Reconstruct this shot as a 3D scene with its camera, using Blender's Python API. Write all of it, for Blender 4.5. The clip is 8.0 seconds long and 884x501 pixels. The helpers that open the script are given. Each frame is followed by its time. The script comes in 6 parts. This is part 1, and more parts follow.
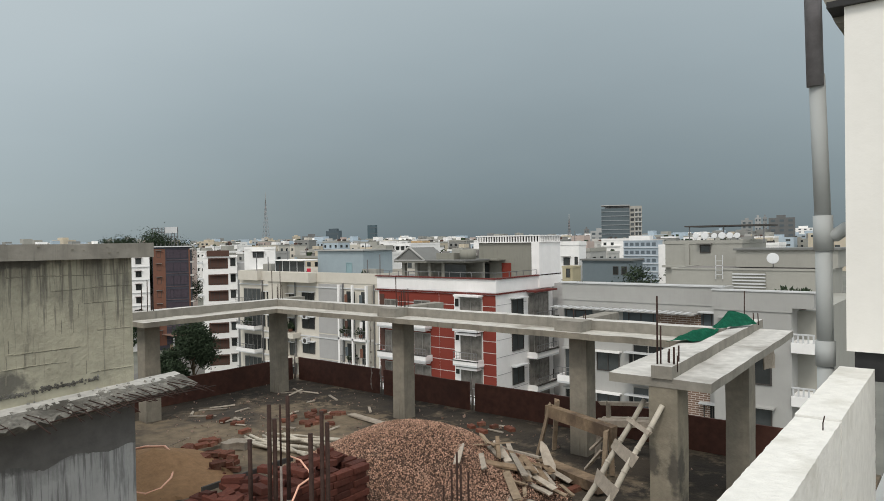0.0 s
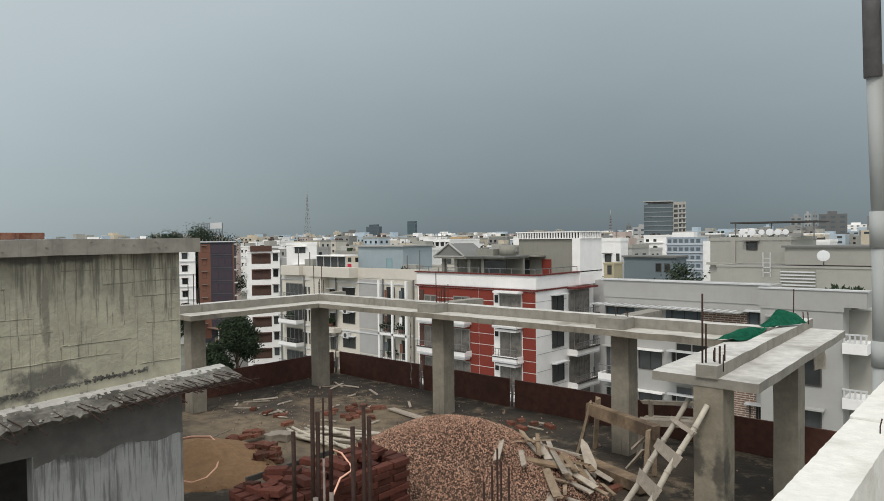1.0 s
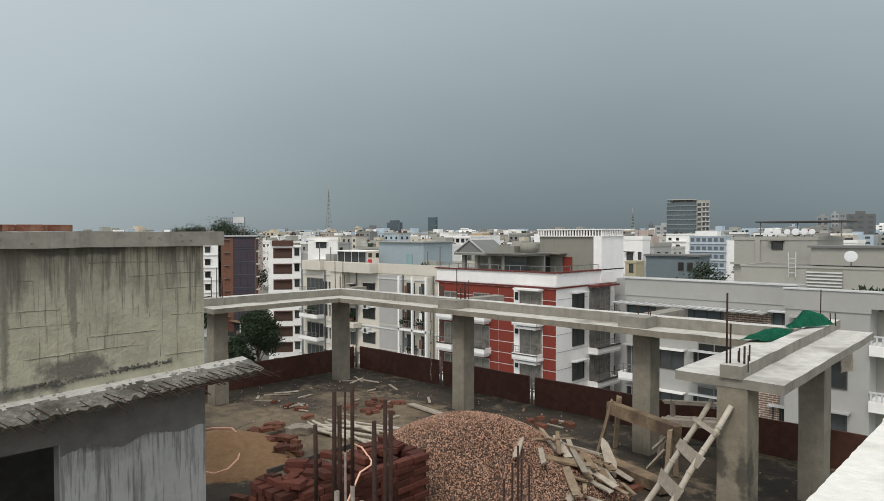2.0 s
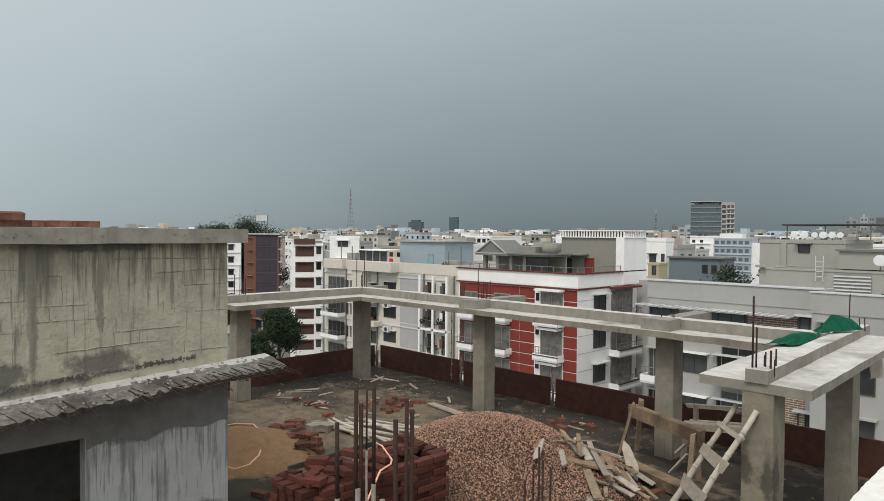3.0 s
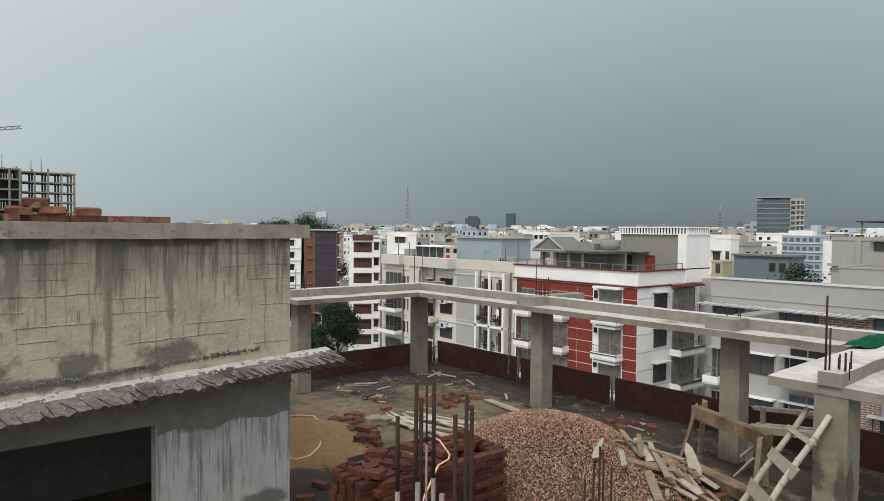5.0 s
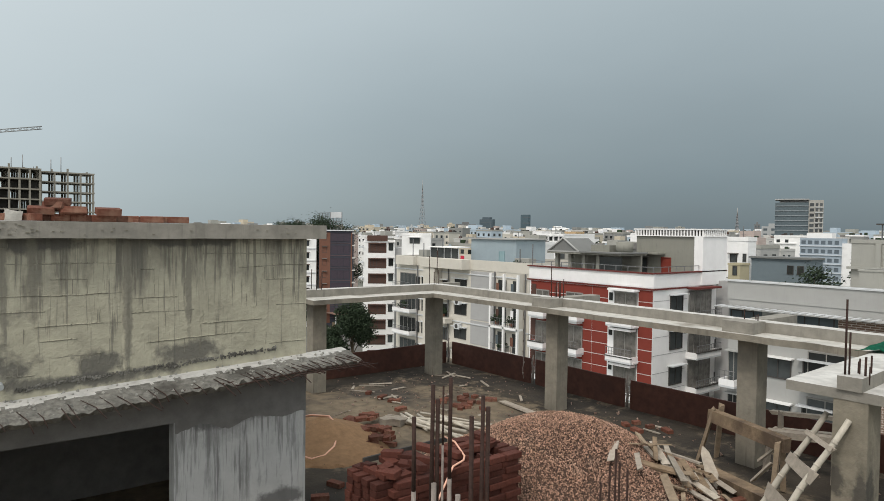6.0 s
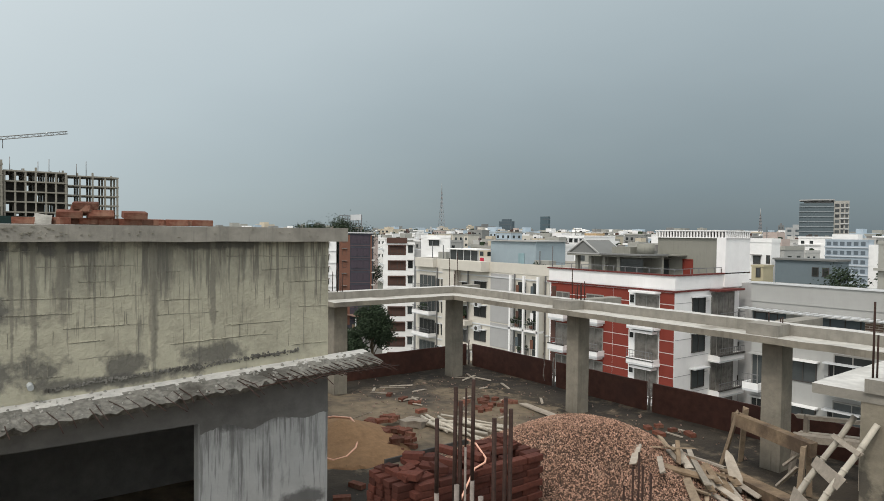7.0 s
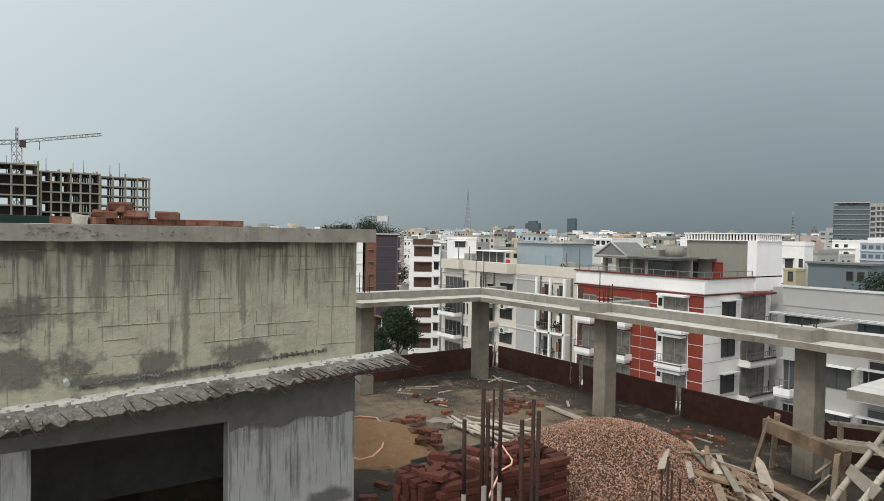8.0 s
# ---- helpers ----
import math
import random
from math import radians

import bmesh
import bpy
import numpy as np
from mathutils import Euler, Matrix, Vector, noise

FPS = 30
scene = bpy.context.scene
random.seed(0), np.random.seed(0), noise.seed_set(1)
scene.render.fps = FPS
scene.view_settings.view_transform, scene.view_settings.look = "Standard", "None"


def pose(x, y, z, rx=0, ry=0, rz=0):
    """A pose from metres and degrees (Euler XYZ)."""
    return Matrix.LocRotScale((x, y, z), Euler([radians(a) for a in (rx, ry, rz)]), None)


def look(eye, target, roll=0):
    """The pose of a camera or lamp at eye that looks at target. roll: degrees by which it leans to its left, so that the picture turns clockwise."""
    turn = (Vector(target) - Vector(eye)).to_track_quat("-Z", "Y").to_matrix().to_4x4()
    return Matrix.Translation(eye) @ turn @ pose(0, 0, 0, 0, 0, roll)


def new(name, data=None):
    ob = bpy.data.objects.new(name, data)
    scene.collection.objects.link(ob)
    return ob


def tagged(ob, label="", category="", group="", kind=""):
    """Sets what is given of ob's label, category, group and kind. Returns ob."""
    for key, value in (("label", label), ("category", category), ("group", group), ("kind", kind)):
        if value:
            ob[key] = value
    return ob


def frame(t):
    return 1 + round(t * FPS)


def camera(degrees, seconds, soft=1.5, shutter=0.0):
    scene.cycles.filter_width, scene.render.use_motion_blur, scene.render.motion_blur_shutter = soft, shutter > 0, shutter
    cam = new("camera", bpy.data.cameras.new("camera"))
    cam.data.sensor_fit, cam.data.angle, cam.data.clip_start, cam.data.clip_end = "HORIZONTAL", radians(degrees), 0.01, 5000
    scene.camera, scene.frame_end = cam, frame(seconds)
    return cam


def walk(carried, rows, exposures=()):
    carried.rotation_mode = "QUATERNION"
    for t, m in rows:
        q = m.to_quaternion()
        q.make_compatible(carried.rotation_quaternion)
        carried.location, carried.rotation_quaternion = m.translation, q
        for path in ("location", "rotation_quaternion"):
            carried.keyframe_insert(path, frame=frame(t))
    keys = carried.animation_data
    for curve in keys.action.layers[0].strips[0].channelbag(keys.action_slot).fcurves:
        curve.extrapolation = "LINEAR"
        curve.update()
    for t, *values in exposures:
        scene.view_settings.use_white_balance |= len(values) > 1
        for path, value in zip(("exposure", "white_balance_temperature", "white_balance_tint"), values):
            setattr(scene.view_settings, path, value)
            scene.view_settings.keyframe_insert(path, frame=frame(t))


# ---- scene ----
cam = camera(66.35, 8.0, soft=0.85)
# seconds, eye x y z, yaw, pitch, lean
ROWS = [
    (0.0, 0.000, 0.000, 3.600, 38.90, -0.80, -0.90),
    (0.5, -0.005, 0.000, 3.597, 40.54, -1.00, -0.84),
    (1.0, -0.012, -0.006, 3.598, 42.25, -1.09, -0.74),
    (1.5, -0.021, -0.010, 3.596, 43.25, -1.31, -0.47),
    (3.0, -0.051, -0.011, 3.589, 45.75, -1.40, 0.37),
    (3.5, -0.055, -0.014, 3.590, 46.96, -1.57, 0.44),
    (4.0, -0.061, -0.014, 3.588, 47.91, -1.56, 0.08),
    (4.5, -0.068, -0.019, 3.585, 49.41, -1.64, 0.14),
    (6.0, -0.069, -0.049, 3.588, 51.75, -1.68, 0.74),
    (6.5, -0.068, -0.062, 3.591, 52.40, -1.46, 0.30),
    (7.0, -0.065, -0.076, 3.591, 53.39, -1.52, 0.59),
    (7.5, -0.067, -0.084, 3.588, 54.45, -1.48, 0.98),
    (8.0, -0.064, -0.096, 3.590, 55.59, -1.42, 0.86),
]


def eye(x, y, z, yaw, pitch, lean):
    a, p = radians(yaw), radians(pitch)
    ahead = Vector((-math.sin(a) * math.cos(p), math.cos(a) * math.cos(p), math.sin(p)))
    return look((x, y, z), Vector((x, y, z)) + ahead, lean)


walk(cam, [(t, eye(*r)) for t, *r in ROWS], exposures=[(0.0, -0.03), (3.0, 0.0), (5.0, 0.06), (8.0, 0.12)])

# ---- light: a storm sky, darkest ahead, bright overhead and behind ----
world = bpy.data.worlds.new("storm_sky")
scene.world = world
world.use_nodes = True
wn, wl = world.node_tree.nodes, world.node_tree.links
wn.clear()
w_out, w_bg = wn.new("ShaderNodeOutputWorld"), wn.new("ShaderNodeBackground")
w_tc, w_sky = wn.new("ShaderNodeTexCoord"), wn.new("ShaderNodeTexSky")
w_sky.sky_type, w_sky.sun_disc = "NISHITA", False
w_sky.sun_elevation, w_sky.sun_rotation = radians(52), radians(157)


def w_math(op, a, b):
    n = wn.new("ShaderNodeMath")
    n.operation = op
    for s, v in zip(n.inputs, (a, b)):
        if isinstance(v, (int, float)):
            s.default_value = v
        else:
            wl.new(v, s)
    return n.outputs[0]


def w_dot(v):
    n = wn.new("ShaderNodeVectorMath")
    n.operation = "DOT_PRODUCT"
    wl.new(w_tc.outputs["Generated"], n.inputs[0])
    n.inputs[1].default_value = v
    return n.outputs["Value"]


w_noise = wn.new("ShaderNodeTexNoise")
w_noise.inputs["Scale"].default_value, w_noise.inputs["Detail"].default_value = 1.6, 4.0
w_map = wn.new("ShaderNodeMapping")
w_map.inputs["Scale"].default_value = (1.0, 1.0, 3.0)
wl.new(w_tc.outputs["Generated"], w_map.inputs["Vector"])
wl.new(w_map.outputs[0], w_noise.inputs["Vector"])
SKY_AHEAD = Vector((-0.28, 0.58, -0.765)).normalized()
w_lift = w_math("MULTIPLY_ADD", w_dot(SKY_AHEAD), -0.5)
w_lift.node.inputs[2].default_value = 0.5
w_lift = w_math("ADD", w_lift, w_math("MULTIPLY", w_math("SUBTRACT", w_noise.outputs["Fac"], 0.5), 0.05))
w_ramp = wn.new("ShaderNodeValToRGB")
wl.new(w_lift, w_ramp.inputs[0])
SKY = [(0.0, (0.105, 0.137, 0.15)), (0.18, (0.134, 0.174, 0.196)), (0.205, (0.173, 0.219, 0.243)), (0.24, (0.235, 0.285, 0.304)), (0.30, (0.335, 0.397, 0.42)),
       (0.36, (0.44, 0.508, 0.533)), (0.45, (0.545, 0.61, 0.63)), (0.62, (0.82, 0.88, 0.90)), (0.88, (1.15, 1.18, 1.2))]
for k, (p, c) in enumerate(SKY):
    e = w_ramp.color_ramp.elements[k] if k < 2 else w_ramp.color_ramp.elements.new(p)
    e.position, e.color = p, (*c, 1)
w_add = wn.new("ShaderNodeMix")
w_add.data_type, w_add.blend_type = "RGBA", "ADD"
w_add.inputs["Factor"].default_value = 0.006
wl.new(w_ramp.outputs[0], w_add.inputs["A"])
wl.new(w_sky.outputs[0], w_add.inputs["B"])
wl.new(w_add.outputs["Result"], w_bg.inputs["Color"])
wl.new(w_bg.outputs[0], w_out.inputs["Surface"])

sun = new("sun", bpy.data.lights.new("sun", "SUN"))
sun.data.energy, sun.data.angle, sun.data.color = 1.5, radians(14), (1.0, 0.93, 0.85)
sun.matrix_world = look((0, 0, 60), Vector((0, 0, 60)) - Vector((0.3, -0.72, 1.0)))


# ---- materials ----
def material(name, color, rough=0.85, vary=0.25, scale=6.0, bump=0.15, metal=0.0, second=None, coarse=0.7, streak=0.0, joints=None, spec=0.3, piece=0.0, bias=0.52, runs=None, patches=()):
    """Procedural surface: grain, coarse stains, optional run-off streaks, board joints and change from piece to piece."""
    m = bpy.data.materials.new(name)
    m.use_nodes = True
    n, l = m.node_tree.nodes, m.node_tree.links
    b = n["Principled BSDF"]
    b.inputs["Roughness"].default_value, b.inputs["Metallic"].default_value = rough, metal
    b.inputs["Specular IOR Level"].default_value = spec
    tc = n.new("ShaderNodeTexCoord")

    def tex(sc, detail, stretch=None):
        t = n.new("ShaderNodeTexNoise")
        t.inputs["Scale"].default_value, t.inputs["Detail"].default_value, t.inputs["Roughness"].default_value = sc, detail, 0.65
        src = tc.outputs["Object"]
        if stretch:
            mp = n.new("ShaderNodeMapping")
            mp.inputs["Scale"].default_value = stretch
            l.new(src, mp.inputs["Vector"])
            src = mp.outputs[0]
        l.new(src, t.inputs["Vector"])
        return t.outputs["Fac"]

    def blend(kind, fac, a, bcol):
        x = n.new("ShaderNodeMix")
        x.data_type, x.blend_type = "RGBA", kind
        for s, v in ((x.inputs["Factor"], fac), (x.inputs["A"], a), (x.inputs["B"], bcol)):
            if isinstance(v, (int, float)):
                s.default_value = v
            elif isinstance(v, tuple):
                s.default_value = (*v, 1)
            else:
                l.new(v, s)
        return x.outputs["Result"]

    def span(v, lo, hi):
        r = n.new("ShaderNodeMapRange")
        r.inputs["From Min"].default_value, r.inputs["From Max"].default_value = lo, hi
        l.new(v, r.inputs["Value"])
        return r.outputs[0]

    dark = tuple(c * (1 - vary) for c in color)
    light = tuple(min(1, c * (1 + vary * 0.6)) for c in color)
    fine, broad = tex(scale, 6), tex(scale * 0.13, 4)
    col = blend("MIX", span(fine, 0.3, 0.7), dark, light)
    other = second or tuple(c * 0.6 for c in color)
    col = blend("MIX", span(broad, bias, bias + 0.3 / max(coarse, 0.01)), col, other) if coarse else col
    if streak:
        # run-off streaks: narrow, wavering, broken into lengths by a broad mask
        drips = blend("MULTIPLY", 1.0, span(tex(1.0, 5, (6.5, 6.5, 0.55)), 0.53, 0.53 + 0.2 / streak), span(tex(1.0, 3, (1.3, 1.3, 1.0)), 0.40, 0.62))
        col = blend("MIX", drips, col, tuple(c * 0.30 for c in color))
        fine_runs = blend("MULTIPLY", 1.0, span(tex(1.0, 3, (24.0, 24.0, 0.9)), 0.58, 0.58 + 0.16 / streak), span(tex(1.0, 3, (1.9, 1.9, 1.2)), 0.48, 0.62))
        col = blend("MIX", fine_runs, col, tuple(c * 0.42 for c in color))
    def calc(op, a, bval, cval=0.0):
        x = n.new("ShaderNodeMath")
        x.operation = op
        for s, v in zip(x.inputs, (a, bval, cval)):
            if isinstance(v, (int, float)):
                s.default_value = v
            else:
                l.new(v, s)
        return x.outputs[0]

    if runs:
        # soft run-off from an edge above: broad veils, drips and hairlines, thinning out downwards
        top, reach, ink = runs
        sep = n.new("ShaderNodeSeparateXYZ")
        l.new(tc.outputs["Object"], sep.inputs[0])
        near = span(sep.outputs["Z"], top - reach, top)
        for stretch, detail, lift, lo, hi, amount in (((2.4, 2.4, 1.6), 7, 0.20, 0.66, 0.86, 0.7), ((6.0, 6.0, 0.9), 7, 0.15, 0.62, 0.76, 0.75), ((15.0, 15.0, 0.9), 6, 0.14, 0.625, 0.72, 0.78), ((36.0, 36.0, 1.2), 3, 0.11, 0.64, 0.72, 0.68)):
            v = calc("MULTIPLY_ADD", near, lift, tex(1.0, detail, stretch))
            col = blend("MIX", calc("MULTIPLY", span(v, lo, hi), amount), col, ink)
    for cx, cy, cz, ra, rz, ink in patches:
        # a soft-edged patch in the given ink with a wandering outline
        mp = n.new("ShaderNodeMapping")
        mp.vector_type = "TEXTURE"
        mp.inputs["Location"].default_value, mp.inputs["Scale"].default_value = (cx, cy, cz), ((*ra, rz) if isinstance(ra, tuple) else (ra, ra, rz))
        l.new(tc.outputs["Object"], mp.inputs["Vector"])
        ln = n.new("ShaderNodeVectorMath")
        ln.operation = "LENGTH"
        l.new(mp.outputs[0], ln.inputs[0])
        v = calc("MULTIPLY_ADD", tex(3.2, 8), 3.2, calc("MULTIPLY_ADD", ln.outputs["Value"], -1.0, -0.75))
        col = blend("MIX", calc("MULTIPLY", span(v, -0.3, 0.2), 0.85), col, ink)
    if joints:
        br = n.new("ShaderNodeTexBrick")
        br.inputs["Scale"].default_value = 1.0
        br.inputs["Brick Width"].default_value, br.inputs["Row Height"].default_value = joints[:2]
        br.inputs["Mortar Size"].default_value = joints[2]
        mp = n.new("ShaderNodeMapping")
        mp.inputs["Rotation"].default_value = joints[3]
        l.new(tc.outputs["Object"], mp.inputs["Vector"])
        l.new(mp.outputs[0], br.inputs["Vector"])
        col = blend("MIX", br.outputs["Fac"], col, joints[4])
    if piece:
        info = n.new("ShaderNodeObjectInfo")
        geo = n.new("ShaderNodeNewGeometry")
        mx = n.new("ShaderNodeMath")
        mx.operation = "ADD"
        l.new(info.outputs["Random"], mx.inputs[0])
        l.new(geo.outputs["Random Per Island"], mx.inputs[1])
        fr = n.new("ShaderNodeMath")
        fr.operation = "FRACT"
        l.new(mx.outputs[0], fr.inputs[0])
        hsv = n.new("ShaderNodeHueSaturation")
        l.new(col, hsv.inputs["Color"])
        mr = n.new("ShaderNodeMapRange")
        mr.inputs["To Min"].default_value, mr.inputs["To Max"].default_value = 1 - piece, 1 + piece
        l.new(fr.outputs[0], mr.inputs["Value"])
        l.new(mr.outputs[0], hsv.inputs["Value"])
        col = hsv.outputs[0]
    l.new(col, b.inputs["Base Color"])
    if bump:
        bp = n.new("ShaderNodeBump")
        bp.inputs["Strength"].default_value, bp.inputs["Distance"].default_value = bump, 0.02
        l.new(tex(scale * 4, 5), bp.inputs["Height"])
        l.new(bp.outputs[0], b.inputs["Normal"])
    return m


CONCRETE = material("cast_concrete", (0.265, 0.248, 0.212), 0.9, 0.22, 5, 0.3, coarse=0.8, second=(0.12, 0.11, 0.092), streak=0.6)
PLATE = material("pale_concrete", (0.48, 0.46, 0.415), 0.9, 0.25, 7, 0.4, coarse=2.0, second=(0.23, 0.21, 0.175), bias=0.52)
DAMP_INK, RUN_INK = (0.105, 0.10, 0.088), (0.20, 0.188, 0.15)
WALLC = material("streaked_cast_wall", (0.40, 0.378, 0.288), 0.9, 0.2, 4.5, 0.8, coarse=1.4, second=(0.31, 0.292, 0.232), bias=0.54, runs=(3.47, 1.15, (0.14, 0.132, 0.11)), patches=[
    (-7.43, 0.10, 2.74, 0.42, 0.22, DAMP_INK), (-7.43, 0.1, 2.26, 0.62, 0.2, DAMP_INK), (-7.43, 0.1, 3.42, 0.5, 0.14, DAMP_INK), (-7.43, 0.9, 3.44, 0.45, 0.12, DAMP_INK),
    (-7.43, 1.42, 2.22, 0.26, 0.16, DAMP_INK), (-7.43, 2.35, 2.24, 0.34, 0.14, DAMP_INK), (-7.43, 2.3, 3.45, 0.7, 0.07, DAMP_INK), (-7.43, 1.3, 2.08, 0.8, 0.07, DAMP_INK),
    (-7.43, 1.69, 2.9, (1.0, 0.04), 0.85, RUN_INK), (-7.43, 0.62, 3.12, (1.0, 0.035), 0.6, RUN_INK), (-7.43, 0.86, 3.2, (1.0, 0.05), 0.42, RUN_INK), (-7.43, 2.3, 2.95, (1.0, 0.035), 0.62, RUN_INK), (-7.43, 3.04, 3.1, (1.0, 0.02), 0.6, RUN_INK), (-7.43, 0.45, 2.75, (1.0, 0.02), 0.7, RUN_INK)])
SEAM = material("formwork_seam", (0.225, 0.21, 0.165), 0.95, 0.4, 16, 0.3, coarse=0.8)
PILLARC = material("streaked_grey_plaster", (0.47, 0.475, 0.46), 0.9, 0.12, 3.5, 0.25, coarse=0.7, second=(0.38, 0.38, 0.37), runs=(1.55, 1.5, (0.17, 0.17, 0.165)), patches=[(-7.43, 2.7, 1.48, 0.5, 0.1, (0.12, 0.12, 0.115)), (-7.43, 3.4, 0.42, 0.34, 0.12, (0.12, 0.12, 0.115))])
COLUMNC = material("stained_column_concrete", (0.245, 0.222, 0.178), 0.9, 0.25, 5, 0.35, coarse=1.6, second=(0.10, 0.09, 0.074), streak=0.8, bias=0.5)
DAMP_SHADE = material("damp_shaded_concrete", (0.17, 0.165, 0.155), 0.75, 0.25, 5, 0.3, coarse=0.6)
ROUGH = material("raw_cement", (0.33, 0.32, 0.285), 0.95, 0.5, 12, 0.8, coarse=1.2, second=(0.16, 0.155, 0.145))
# dark floor patches: damp dirt plus painted shade round columns and under lintels
DIRT_SHADE = (0.028, 0.023, 0.018)
FLOORM = material("dusty_roof_slab", (0.172, 0.134, 0.09), 0.95, 0.35, 4, 0.5, coarse=2.2, second=(0.05, 0.042, 0.034), bias=0.48, patches=[(x, y, 0, (rx, ry), 9.0, DIRT_SHADE) for x, y, rx, ry in (
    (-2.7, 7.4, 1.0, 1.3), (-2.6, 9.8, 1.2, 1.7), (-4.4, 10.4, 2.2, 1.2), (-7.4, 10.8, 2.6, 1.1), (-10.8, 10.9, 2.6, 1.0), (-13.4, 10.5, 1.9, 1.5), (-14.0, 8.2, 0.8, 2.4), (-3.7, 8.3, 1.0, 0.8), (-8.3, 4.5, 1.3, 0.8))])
RUST = material("rusty_sheet", (0.085, 0.035, 0.024), 0.75, 0.35, 6, 0.2, coarse=0.8, second=(0.05, 0.023, 0.018))
REBAR = material("rusty_rebar", (0.045, 0.024, 0.018), 0.8, 0.4, 30, 0.4, coarse=0.3)
LIMED = material("cement_splashed_rod", (0.24, 0.205, 0.18), 0.9, 0.3, 30, 0.3)
BRICK = material("red_brick", (0.15, 0.057, 0.036), 0.92, 0.3, 20, 0.4, coarse=1.6, second=(0.22, 0.13, 0.09), piece=0.35, bias=0.48)
CHIPS = material("brick_chips", (0.345, 0.21, 0.148), 0.95, 0.3, 14, 0.2, coarse=0.5, second=(0.43, 0.33, 0.26), piece=0.7)
SAND = material("damp_sand", (0.29, 0.17, 0.088), 0.97, 0.25, 9, 0.5, coarse=0.8, second=(0.19, 0.115, 0.062))
WOOD = material("weathered_timber", (0.27, 0.205, 0.14), 0.9, 0.3, 12, 0.3, coarse=0.5, second=(0.22, 0.17, 0.12), piece=0.2)
PALEWOOD = material("pale_offcut_timber", (0.34, 0.295, 0.24), 0.9, 0.25, 12, 0.3, coarse=0.4, second=(0.3, 0.25, 0.2), piece=0.25)
BAMBOO = material("dry_bamboo", (0.45, 0.41, 0.34), 0.75, 0.2, 12, 0.15, coarse=0.4, second=(0.36, 0.3, 0.22), piece=0.15)
ORANGE = material("orange_plastic_pipe", (0.75, 0.42, 0.30), 0.5, 0.1, 8, 0.0, coarse=0)
NET = material("green_safety_net", (0.012, 0.17, 0.095), 0.9, 0.35, 16, 0.6, coarse=0.5, second=(0.008, 0.10, 0.06))
WHITE = material("white_wall_paint", (0.80, 0.785, 0.735), 0.8, 0.05, 3, 0.12, coarse=0.5, second=(0.63, 0.61, 0.555))
WHITEWASH = material("chalky_whitewash", (0.71, 0.70, 0.655), 0.92, 0.1, 18, 0.35, coarse=1.6, second=(0.50, 0.485, 0.43), bias=0.53)
BLACK = material("black_band", (0.03, 0.03, 0.03), 0.7, 0.3, 5, 0.1, coarse=0)
COL_INK = (0.085, 0.078, 0.066)
DARKCEM = material("hacked_cement", (0.20, 0.193, 0.17), 0.95, 0.5, 14, 0.9, coarse=1.6, second=(0.075, 0.07, 0.06), bias=0.46)
DUSTY = material("dusty_ledge_top", (0.47, 0.46, 0.43), 0.95, 0.3, 9, 0.5, coarse=1.0, second=(0.42, 0.41, 0.38))
PALETOP = material("pale_top_concrete", (0.53, 0.515, 0.48), 0.95, 0.25, 6, 0.3, coarse=2.2, second=(0.29, 0.275, 0.245), bias=0.5)
PVC = material("grey_pvc", (0.37, 0.385, 0.375), 0.7, 0.05, 4, 0.03, coarse=0.2, spec=0.4)
GROUNDM = material("far_ground", (0.16, 0.16, 0.14), 0.95, 0.3, 0.08, 0, coarse=1.0, second=(0.07, 0.095, 0.05))
ROADM = material("street_asphalt", (0.13, 0.125, 0.115), 0.95, 0.2, 0.8, 0.1, coarse=0.5)
GLASS = material("dark_window_glass", (0.045, 0.05, 0.05), 0.12, 0.3, 0.8, 0.0, coarse=0, spec=0.5, piece=0.75)
LEAF = material("leaf_green", (0.026, 0.042, 0.02), 0.8, 0.35, 3, 0, coarse=0.5, second=(0.014, 0.025, 0.012), piece=0.35)
BARK = material("bark", (0.10, 0.075, 0.05), 0.9, 0.3, 8, 0.4)
PAINTS = {}


def paint(name, color, stain=0.5):
    if name not in PAINTS:
        PAINTS[name] = material(name, color, 0.85, 0.06, 0.9, 0.05, coarse=stain, second=tuple(c * 0.8 for c in color), streak=0.25 * stain)
    return PAINTS[name]


# ---- mesh helpers ----
def box(bm, x0, y0, z0, x1, y1, z1, m=None, mat=0):
    x0, x1, y0, y1, z0, z1 = min(x0, x1), max(x0, x1), min(y0, y1), max(y0, y1), min(z0, z1), max(z0, z1)
    v = [bm.verts.new((x, y, z)) for z in (z0, z1) for y in (y0, y1) for x in (x0, x1)]
    if m:
        for q in v:
            q.co = m @ q.co
    for f in ((0, 2, 3, 1), (4, 5, 7, 6), (0, 1, 5, 4), (1, 3, 7, 5), (3, 2, 6, 7), (2, 0, 4, 6)):
        bm.faces.new([v[i] for i in f]).material_index = mat
    return bm


def boxes(*rows):
    bm = bmesh.new()
    for r in rows:
        box(bm, *r)
    return bm


